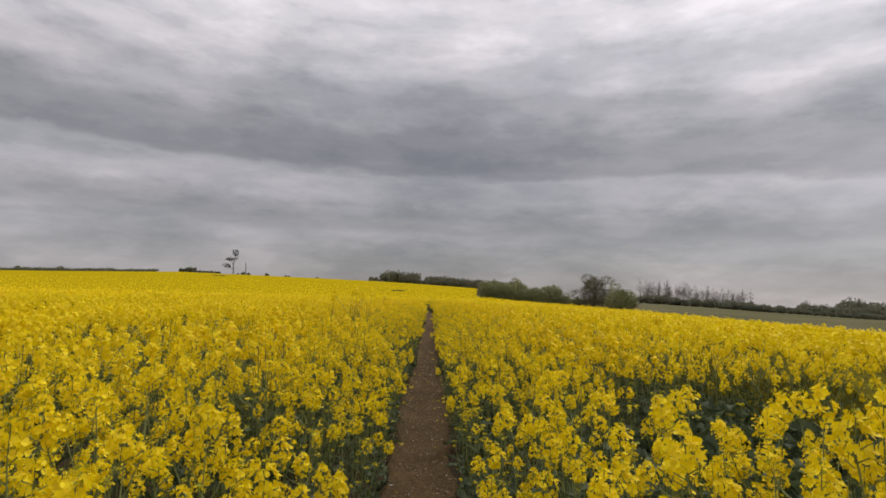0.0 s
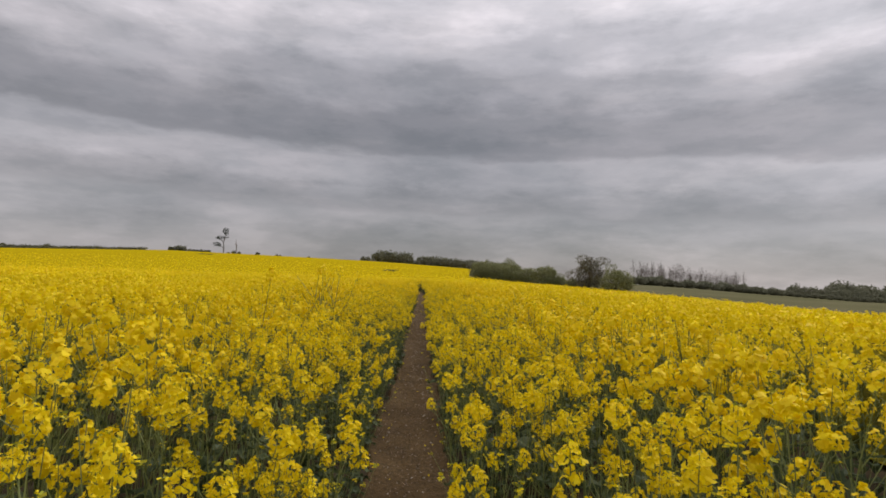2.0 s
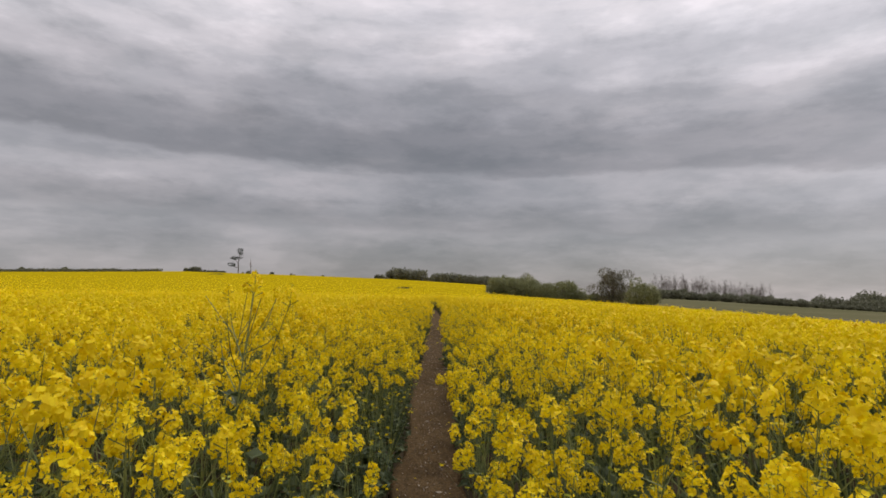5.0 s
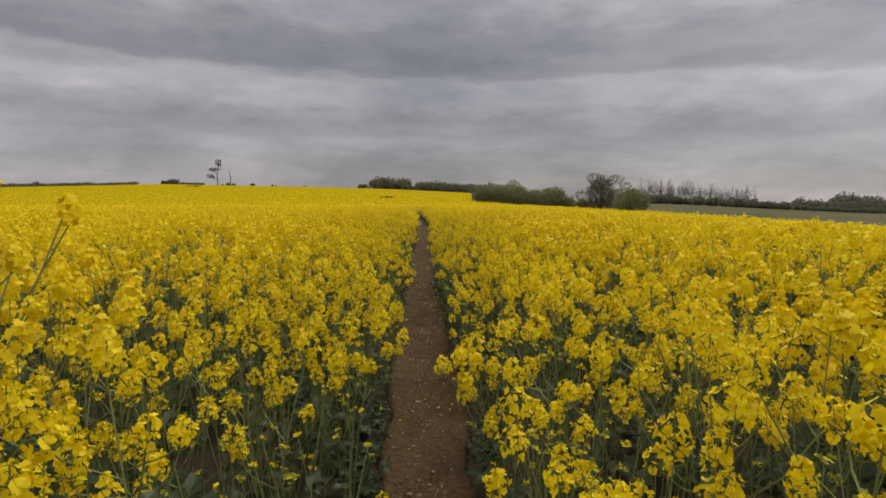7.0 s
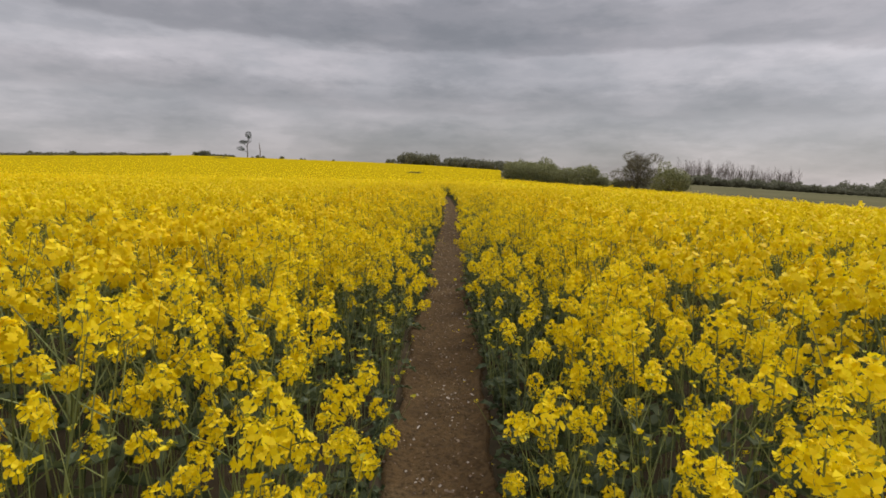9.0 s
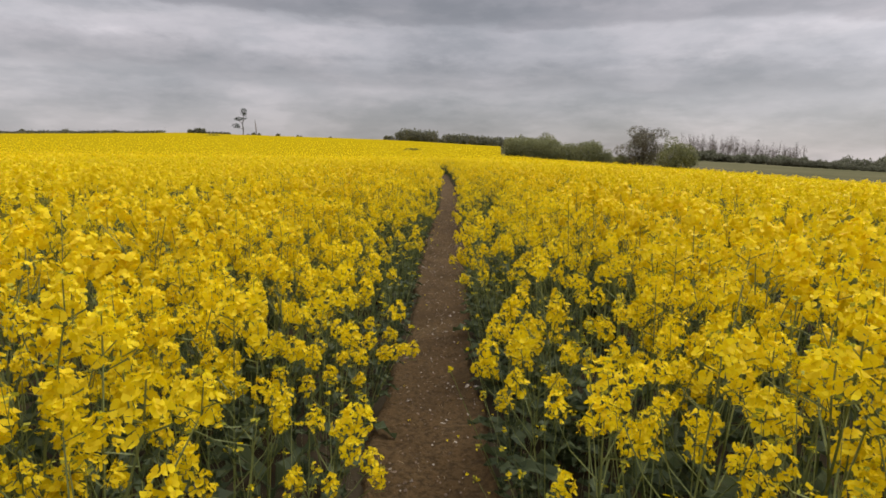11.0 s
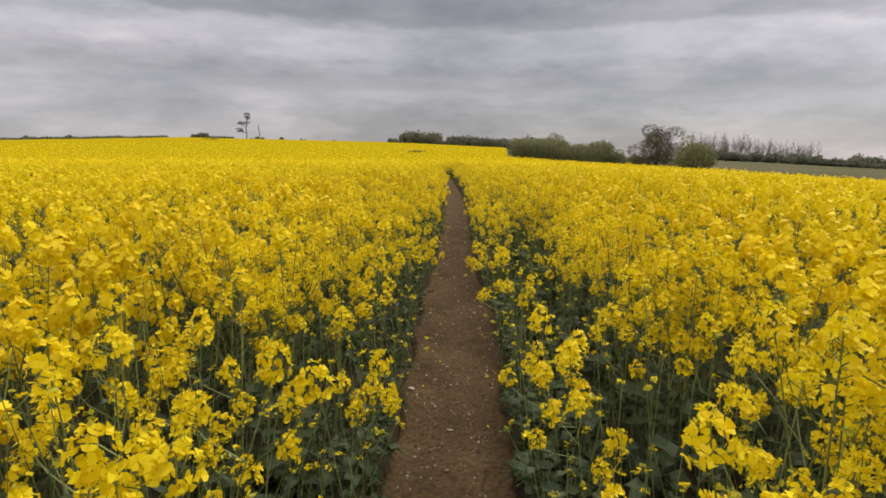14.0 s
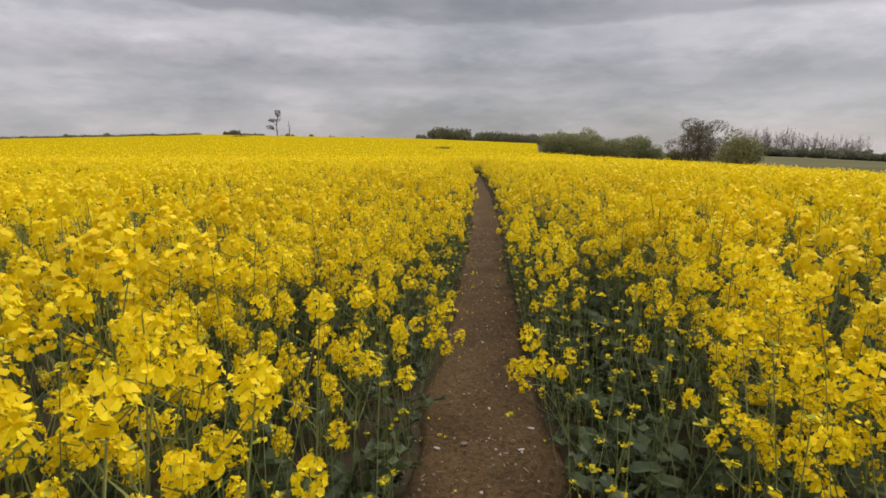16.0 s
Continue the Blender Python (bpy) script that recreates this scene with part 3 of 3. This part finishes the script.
    r = 12 + 128 * rng.uniform(0, 1, n) ** 1.35
    a = rng.uniform(-1.0, 1.0, n)
    px, py = r * np.sin(a), 9.2 + r * np.cos(a)
    drift(px, py, 0.14, 1.75, "rapeseed_crop", "distant yellow rape blossom in a rolling field", ((np.abs(px) > 15.5) | (py > 45)) & (np.abs(px - path_middle(py)) > np.where(py > 61, 0, 1.2)), dist_heads)

    # dark weeds standing in the far crop
    for wx, wy, wide in ((-8.3, 127, 1.3), (-7.0, 127.5, 0.7), (-58, 150, 2.2)):
        k = 110
        pos = np.stack([wx + rng.normal(0, wide * 0.5, k), wy + rng.normal(0, 0.6, k), float(ground(wx, wy)) + 1.0 + rng.uniform(0, 0.32, k)], -1)
        q = stamp(leaf_quads(1), rot_to(rng.normal(0, 1, (k, 3)), np.zeros(k)), rng.uniform(0.2, 0.45, k), pos)
        tagged(new("weed_clump", quads_mesh("weed_clump", q, [LEAF])), "dark green weeds rising above the far rape", "weeds", kind="stuff")

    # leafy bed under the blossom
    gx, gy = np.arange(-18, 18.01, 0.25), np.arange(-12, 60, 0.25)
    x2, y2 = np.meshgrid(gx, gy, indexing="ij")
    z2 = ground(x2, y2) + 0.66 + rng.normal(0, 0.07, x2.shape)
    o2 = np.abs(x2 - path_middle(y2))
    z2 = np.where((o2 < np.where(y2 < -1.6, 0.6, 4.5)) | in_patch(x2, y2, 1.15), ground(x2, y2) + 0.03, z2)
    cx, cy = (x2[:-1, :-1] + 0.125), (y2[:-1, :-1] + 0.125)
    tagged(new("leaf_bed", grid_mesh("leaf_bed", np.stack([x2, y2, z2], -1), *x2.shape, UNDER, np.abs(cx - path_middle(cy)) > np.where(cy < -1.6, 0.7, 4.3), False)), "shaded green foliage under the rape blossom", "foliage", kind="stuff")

    # far canopy, seen almost edge on
    radii = np.geomspace(13, 540, 190)
    ang = np.linspace(-np.pi, np.pi, 361)
    fx, fy = polar(radii, ang)
    fz = ground(fx, fy) + 0.98 + rng.normal(0, 0.05, fx.shape)
    c = lambda v: (v[:-1, :-1] + v[1:, 1:]) / 2
    cx, cy = c(fx), c(fy)
    keep = in_field(cx, cy) & ((np.abs(cx) + 0.9 * np.sin(cy * 1.3) > 15.2) | (cy > 46) | (cy < -9)) & (np.abs(cx - path_middle(cy)) > np.where(cy > 64, 0, 1.5))
    tagged(new("rapeseed_canopy", grid_mesh("rapeseed_canopy", np.stack([fx, fy, fz], -1), *fx.shape, CANOPY, keep, False)), "yellow rape field rising to the skyline", "crop", kind="stuff")


build_crop()

# ---- trees and hedges ----


def leaf_cloud(rng, lumps, count, size):
    """Loose leaf sprays scattered through rounded lumps (x, y, z, rx, rz), denser towards their skins."""
    lumps = np.asarray(lumps, float)
    vol = lumps[:, 3] ** 2 * lumps[:, 4]
    which = rng.choice(len(lumps), count, p=vol / vol.sum())
    d = rng.normal(0, 1, (count, 3))
    d /= np.linalg.norm(d, axis=1, keepdims=True)
    r = rng.uniform(0.5, 1, count) ** 0.5 * rng.normal(1.0, 0.09, count)
    L = lumps[which]
    pos = L[:, :3] + d * r[:, None] * L[:, [3, 3, 4]]
    s = size
    base = np.array([[(-s, -0.5 * s, 0), (0.2 * s, -0.7 * s, 0.2 * s), (s, 0.3 * s, 0), (-0.3 * s, 0.7 * s, 0.15 * s)]])
    return stamp(base, rot_to(d + rng.normal(0, 0.6, (count, 3)), rng.uniform(0, 6, count)), rng.uniform(0.6, 1.35, count), pos)


def limb_quads(rng, height, trunk, limbs, spread, first=0.25, up=0.6, twigs=3):
    """A tapered trunk that forks into limbs and twigs."""
    lean = rng.normal(0, 0.04, 2) * height
    spine = [np.array([lean[0] * t * t, lean[1] * t * t, height * t * 0.95]) for t in (0, 0.25, 0.5, 0.75, 1)]
    q = [prism(spine, [trunk, trunk * 0.8, trunk * 0.55, trunk * 0.3, trunk * 0.08], 6)]
    for k in range(limbs):
        t = rng.uniform(first, 0.92)
        a = k * 2.4 + rng.uniform(-0.5, 0.5)
        s = np.array([lean[0] * t * t, lean[1] * t * t, height * t * 0.95])
        reach = spread * (1.15 - t) * rng.uniform(0.6, 1.1)
        tip = s + np.array([math.cos(a) * reach, math.sin(a) * reach, reach * up * rng.uniform(0.7, 1.5)])
        mid = (s + tip) / 2 + np.array([0, 0, -0.06 * reach])
        w = trunk * 0.42 * (1.1 - t)
        q.append(prism((s, mid, tip), (w, w * 0.7, w * 0.2), 4))
        for j in range(twigs):
            p = s + (tip - s) * rng.uniform(0.4, 1)
            e = p + np.array([rng.normal(0, 0.3), rng.normal(0, 0.3), rng.uniform(0.3, 1.0)]) * reach * 0.55
            q.append(prism((p, e), (w * 0.4, w * 0.1)))
    return np.concatenate(q)


def plant_tree(name, meshes, x, y, size, spin, label, category, group="", sink=0.1):
    root = new(name)
    root.matrix_basis = Matrix.Translation((x, y, float(ground(x, y)) - sink)) @ Matrix.Rotation(spin, 4, "Z") @ Matrix.Scale(size, 4)
    tagged(root, label, category, group)
    for nm, me in meshes:
        part(nm, me, root)
    return root


def make_bush(seed, height, width, leaves, mat, size):
    """A round field bush with foliage to the ground."""
    rng = np.random.default_rng(seed)
    lumps = [(0, 0, height * 0.38, width * 0.40, height * 0.36)]
    for k in range(16):
        a = k * 2.4
        f = rng.uniform(0.25, 1.0)
        lumps.append((math.cos(a) * width * 0.34 * f, math.sin(a) * width * 0.34 * f, height * rng.uniform(0.2, 0.86 - 0.22 * f), width * rng.uniform(0.09, 0.2), height * rng.uniform(0.10, 0.2)))
    return [("trunk", quads_mesh("trunk", limb_quads(rng, height * 0.8, height * 0.035, 10, width * 0.4, 0.1), [BARK])),
            ("crown", quads_mesh("crown", leaf_cloud(rng, lumps, leaves, size), [mat]))]


def make_open_tree(seed, height, width, leaves, mat, size):
    """A tree in thin spring leaf, the limbs showing through."""
    rng = np.random.default_rng(seed)
    lumps = [(0, 0, height * 0.50, width * 0.34, height * 0.36), (0, 0, height * 0.72, width * 0.24, height * 0.22)]
    for k in range(20):
        a = k * 2.4
        z = height * rng.uniform(0.14, 0.88)
        r = width * 0.42 * math.sin(math.pi * min(0.95, z / height)) ** 0.35 * rng.uniform(0.4, 1)
        lumps.append((math.cos(a) * r, math.sin(a) * r, z, width * rng.uniform(0.14, 0.23), height * rng.uniform(0.09, 0.15)))
    return [("trunk", quads_mesh("trunk", limb_quads(rng, height, height * 0.03, 34, width * 0.50, 0.12, 0.7, 9), [BARK])),
            ("crown", quads_mesh("crown", leaf_cloud(rng, lumps, leaves, size), [mat]))]


def make_bare_tree(seed, height):
    rng = np.random.default_rng(seed)
    return [("trunk", quads_mesh("trunk", limb_quads(rng, height, height * 0.012, 34, height * 0.24, 0.2, 1.6, 5), [TWIG]))]


def at(slope, ahead):
    """Plan position so far ahead along the path, and to the side by that share of it."""
    return slope * ahead, 9.2 + ahead


def build_trees():
    rng = np.random.default_rng(23)
    # hedge bank at the field's corner
    dense = [make_bush(40 + k, 5.8, 6.9, 6800, HEDGE_LEAF, 0.105) for k in range(3)]
    for px, d, s, sp in ((0.112, 116, 1.02, 0), (0.142, 114, 1.05, 1.1), (0.172, 111, 1.0, 2.0), (0.195, 108, 0.9, 3.0),
                         (0.125, 124, 1.1, 4.0), (0.16, 121, 1.1, 5.0)):
        x, y = at(px, d)
        plant_tree("hedge_bush", dense[int(sp) % 3], x, y, s, sp, "dense olive-green hedge bush at the field corner", "bush", "hedge at the field corner")
    x, y = at(0.236, 104)
    plant_tree("bush", dense[1], x, y, 1.04, 0.7, "rounded green bush standing in the field hedge", "bush")
    x, y = at(0.266, 103)
    plant_tree("bush", dense[2], x, y, 0.6, 2.7, "small green bush beside the hedge", "bush")
    x, y = at(0.326, 95)
    plant_tree("tree", make_open_tree(61, 7.6, 7.6, 12500, TREE_LEAF, 0.085), x, y, 0.94, 0.4, "thinly leaved hawthorn tree with dark limbs showing", "tree")
    x, y = at(0.293, 98)
    plant_tree("bush", dense[0], x, y, 0.55, 1.5, "low twiggy bush under the hawthorn", "bush")
    x, y = at(0.381, 88)
    plant_tree("bush", dense[2], x, y, 1.02, 0.2, "compact green bush at the end of the hedge", "bush")
    # line of bare trees with shrubs below
    bare = [make_bare_tree(80 + k, 10.0) for k in range(5)]
    low = [make_bush(90 + k, 3.0, 4.6, 850, HAZED_FAR_LEAF, 0.20) for k in range(3)]
    for k in range(62):
        f = k / 61
        x, y = at(0.405 + 0.205 * f + rng.normal(0, 0.003), 178 + 14 * f + rng.uniform(-5, 5))
        plant_tree("bare_tree", bare[k % 5], x, y, rng.uniform(0.66, 0.96) * (1 - 0.12 * f), k * 1.7, "slender leafless grey-brown tree in a distant row", "tree", "row of bare trees")
    for k in range(26):
        f = k / 25
        x, y = at(0.405 + 0.27 * f + rng.normal(0, 0.003), 174 + 14 * f + rng.uniform(-4, 4))
        plant_tree("shrub", low[k % 3], x, y, rng.uniform(0.85, 1.4), k * 1.3, "dark shrub at the foot of the bare trees", "bush", "shrubs under the bare trees")
    # farther hedge and wood on the falling side
    for k in range(26):
        f = k / 25
        x, y = at(0.60 + 0.40 * f, 300 + 40 * f + rng.uniform(-8, 8))
        plant_tree("hedge_bush", low[k % 3], x, y, rng.uniform(1.1, 1.75), k * 2.1, "grey-green bush in a far hedge", "bush", "far hedge")
    wood = [make_bush(120 + k, 14.2, 15, 620, HAZED_FAR_LEAF, 0.75) for k in range(4)]
    for k in range(9):
        f = k / 8
        x, y = at(0.70 + 0.14 * f, 470 + rng.uniform(-15, 25))
        plant_tree("tree", wood[k % 4], x, y, rng.uniform(0.75, 1.0), k * 1.9, "rounded tree in a hazy far copse", "tree", "far copse")
    for k in range(16):
        f = k / 15
        x, y = at(0.78 + 0.30 * f, 520 + rng.uniform(-15, 25))
        plant_tree("tree", wood[k % 4], x, y, rng.uniform(1.1, 1.7), k * 1.9, "tree of a grey far wood", "tree", "far wood")
    # wood on the skyline ahead
    for k in range(24):
        f = k / 23
        px = -0.088 + 0.21 * f
        x, y = at(px, 462 + rng.uniform(-12, 22))
        s = 0.92 if px < -0.02 else 0.78
        if -0.026 < px < -0.014:
            s = 0.45
        plant_tree("tree", wood[k % 4], x, y, s * rng.uniform(0.92, 1.08), k * 2.2, "rounded green tree in the wood on the skyline", "tree", "wood on the skyline")
    for px in (-0.114, -0.105):
        x, y = at(px, 455)
        plant_tree("tree", wood[2], x, y, 0.42, px * 90, "small round tree before the skyline wood", "tree")
    # hill crest: bushes, pine, dead tree
    crest = [make_bush(150 + k, 7.0, 8.5, 420, HAZED_FAR_LEAF, 0.6) for k in range(3)]
    for px, s in ((-0.463, 0.8), (-0.450, 1.05), (-0.442, 1.0)):
        x, y = at(px, 500)
        plant_tree("bush", crest[int(s * 10) % 3], x, y, s, px * 50, "dark round bush on the hill crest", "bush", "bushes on the crest")
    for k in range(6):
        x, y = at(-0.43 + 0.007 * k, 500)
        plant_tree("bush", crest[k % 3], x, y, 0.55, k * 1.7, "low dark hedge bush on the hill crest", "bush", "bushes on the crest")
    for px, s in ((-0.350, 0.6), (-0.341, 0.55), (-0.360, 0.4), (-0.307, 0.62), (-0.272, 0.42), (-0.266, 0.36), (-0.214, 0.4)):
        x, y = at(px, 500)
        plant_tree("bush", crest[int(s * 100) % 3], x, y, s, px * 50, "small bush standing alone on the skyline", "bush", "bushes on the crest")
    r2 = np.random.default_rng(5)
    trunk = np.concatenate([prism([(0, 0, 0), (0.2, 0, 6), (-0.2, 0, 11), (0.6, 0, 16), (1.2, 0, 21)], (0.55, 0.45, 0.38, 0.28, 0.12), 6),
                            prism([(0, 0, 6.5), (-2.5, 0, 7.6), (-6, 0.4, 8.4)], (0.25, 0.2, 0.08), 5),
                            prism([(-0.1, 0, 11), (-2.5, 0, 13.5), (-5, 0.5, 14.6)], (0.25, 0.18, 0.08), 5),
                            prism([(0.3, 0, 13), (2, 0, 15), (2.8, 0.5, 15.8)], (0.2, 0.15, 0.08), 5)])
    lumps = [(1.1, 0, 21.4, 2.7, 2.8), (1.9, 0.4, 19.0, 2.2, 1.5), (-3.2, 0.3, 15.2, 3.0, 1.7), (-5.4, 0.3, 15.0, 1.6, 1.1), (-5.6, 0.3, 9.4, 3.2, 2.0),
             (-3.6, 0.2, 8.7, 1.6, 0.9), (1.8, 0.2, 16.0, 2.0, 1.1), (-0.8, 0, 16.2, 1.7, 0.9)]
    x, y = at(-0.369, 505)
    plant_tree("pine_tree", [("trunk", quads_mesh("trunk", trunk, [BARK])), ("crown", quads_mesh("crown", leaf_cloud(r2, lumps, 800, 0.36), [PINE_LEAF]))],
               x, y, 1.05, 0.37, "lone tall pine with flat dark tiers of needles", "tree", sink=1.0)
    dead = np.concatenate([prism([(0, 0, 0), (0.1, 0, 6), (-0.3, 0, 11), (-0.5, 0, 15)], (0.5, 0.4, 0.3, 0.1), 6),
                           prism([(0, 0, 7), (0.9, 0, 9.5)], (0.2, 0.08), 4), prism([(-0.1, 0, 9), (-1.0, 0, 10.8)], (0.16, 0.06), 4)])
    x, y = at(-0.346, 505)
    plant_tree("dead_tree", [("trunk", quads_mesh("trunk", dead, [TWIG]))], x, y, 1.05, 0.3, "bare dead tree trunk on the hill crest", "tree", sink=1.0)
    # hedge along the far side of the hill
    hedge = [make_bush(170 + k, 3.2, 9.0, 260, HAZED_FAR_LEAF, 0.5) for k in range(3)]
    for k in range(44):
        f = k / 43
        x, y = at(-0.98 + 0.46 * f, 415 - 30 * (1 - f))
        plant_tree("hedge_bush", hedge[k % 3], x, y, rng.uniform(0.95, 1.35), k * 1.4, "low dark bush in the hedge beyond the rape", "bush", "hedge along the hill")
    for px in (-0.685, -0.765, -0.93):
        x, y = at(px, 430)
        plant_tree("tree", crest[1], x, y, 0.85, px * 30, "small tree rising from the far hedge", "tree")


build_trees()


def box_quads(x0, x1, y0, y1, z0, z1):
    c = [(x0, y0), (x1, y0), (x1, y1), (x0, y1)]
    q = [[(*c[i], z0), (*c[(i + 1) % 4], z0), (*c[(i + 1) % 4], z1), (*c[i], z1)] for i in range(4)]
    q.append([(*p, z1) for p in c])
    return np.array(q)


def build_barns():
    for px, w, h in ((-0.735, 12, 1.6), (-0.66, 8, 1.4)):
        x, y = at(px, 440)
        root = new("barn")
        root.matrix_basis = Matrix.Translation((x, y, float(ground(x, y)))) @ Matrix.Rotation(0.6, 4, "Z")
        tagged(root, "low farm shed with a pale roof beyond the hedge", "barn", "farm sheds")
        part("wall", quads_mesh("wall", box_quads(-w / 2, w / 2, -4, 4, 0, h), [BARN]), root)
        a, e = w / 2 + 0.4, h + 1.2
        roof = [[(-a, -4.5, h - 0.1), (a, -4.5, h - 0.1), (a, 0, e), (-a, 0, e)], [(-a, 4.5, h - 0.1), (-a, 0, e), (a, 0, e), (a, 4.5, h - 0.1)],
                [(-a, -4.5, h - 0.3), (-a, 0, e - 0.2), (a, 0, e - 0.2), (a, -4.5, h - 0.3)], [(-a, 4.5, h - 0.3), (a, 4.5, h - 0.3), (a, 0, e - 0.2), (-a, 0, e - 0.2)]]
        part("roof", quads_mesh("roof", np.array(roof), [ROOF]), root)


build_barns()

# ---- stones and litter on the path ----


def stone_mesh(rng, name, mat):
    bm = bmesh.new()
    bmesh.ops.create_icosphere(bm, subdivisions=1, radius=1)
    k = Vector((rng.uniform(0.9, 1.7), rng.uniform(0.5, 0.9), rng.uniform(0.22, 0.42)))
    for v in bm.verts:
        v.co = Vector((v.co.x * k.x, v.co.y * k.y, v.co.z * k.z)) * rng.uniform(0.75, 1.2)
    me = bpy.data.meshes.new(name)
    bm.to_mesh(me)
    bm.free()
    me.materials.append(mat)
    return me


def path_level(x, y):
    u = np.clip((x - path_middle(y)) / 0.36, -1, 1)
    return ground(x, y) + 0.042 - 0.035 * (1 - u ** 4) + 0.006 * np.sin(y * 7 + 3 * u) * np.cos(u * 5)


def build_stones():
    rng = np.random.default_rng(31)
    meshes = [stone_mesh(rng, "flint", m) for m in (FLINT, FLINT_DARK, FLINT_DARK, FLINT_DARK, FLINT)]
    for k in range(280):
        y = rng.uniform(1.5, 28)
        x = path_middle(y) + rng.uniform(-1, 1) * (half_width(y) - 0.02)
        s = rng.uniform(0.007, 0.015) * (1.5 if rng.uniform() < 0.12 else 1)
        ob = new("flint", meshes[k % 5])
        ob.matrix_basis = Matrix.Translation((x, y, float(path_level(x, y)) + s * 0.25)) @ Matrix.Rotation(rng.uniform(0, 6), 4, "Z") @ Matrix.Scale(s, 4)
        pale = k % 5 in (0, 4)
        tagged(ob, "pale angular flint lying on the trodden soil" if pale else "brown flint half sunk in the path", "stone", "flints on the path")
    n = 3600
    y = rng.uniform(0, 34, n)
    x = path_middle(y) + rng.normal(0, 0.19, n)
    s = rng.uniform(0.0025, 0.0085, n)
    pos = np.stack([x, y, path_level(x, y) + 0.002], -1)
    q = stamp(np.concatenate([blob(1.0), np.array([[(-1, -0.7, 0.5), (0.8, -1, 0.7), (1, 0.8, 0.5), (-0.7, 1, 0.7)]])]), rot_to(rng.normal(0, 0.3, (n, 3)) + np.array([0, 0, 1]), rng.uniform(0, 6, n)), s, pos)
    tagged(new("gravel", quads_mesh("gravel", q, [FLINT_DARK, FLINT], np.repeat(rng.integers(0, 4, n) == 0, 3))), "loose grit scattered over the soil path", "gravel", kind="stuff")
    n = 900
    y = rng.uniform(0, 32, n)
    x = path_middle(y) + rng.normal(0, 0.2, n)
    sliver = np.array([[(-1, -0.09, 0), (1, -0.06, 0.1), (1, 0.06, 0.1), (-1, 0.09, 0)]])
    q = stamp(sliver, rot_to(rng.normal(0, 0.15, (n, 3)) + np.array([0, 0, 1]), rng.uniform(0, 6, n)), rng.uniform(0.006, 0.022, n), np.stack([x, y, path_level(x, y) + 0.005], -1))
    tagged(new("plant_litter", quads_mesh("plant_litter", q, [STRAW])), "dry stalk fragments scattered on the path", "litter", kind="stuff")
    n = 260
    y = rng.uniform(0, 30, n)
    x = path_middle(y) + rng.choice([-1, 1], n) * np.abs(rng.normal(0.28, 0.09, n))
    q = stamp(petal_quads(0.009), rot_to(rng.normal(0, 0.3, (n, 3)) + np.array([0, 0, 1]), rng.uniform(0, 6, n)), np.ones(n), np.stack([x, y, path_level(x, y) + 0.006], -1))
    tagged(new("fallen_petals", quads_mesh("fallen_petals", q, [PETAL])), "yellow petals fallen along the path", "petals", kind="stuff")


build_stones()
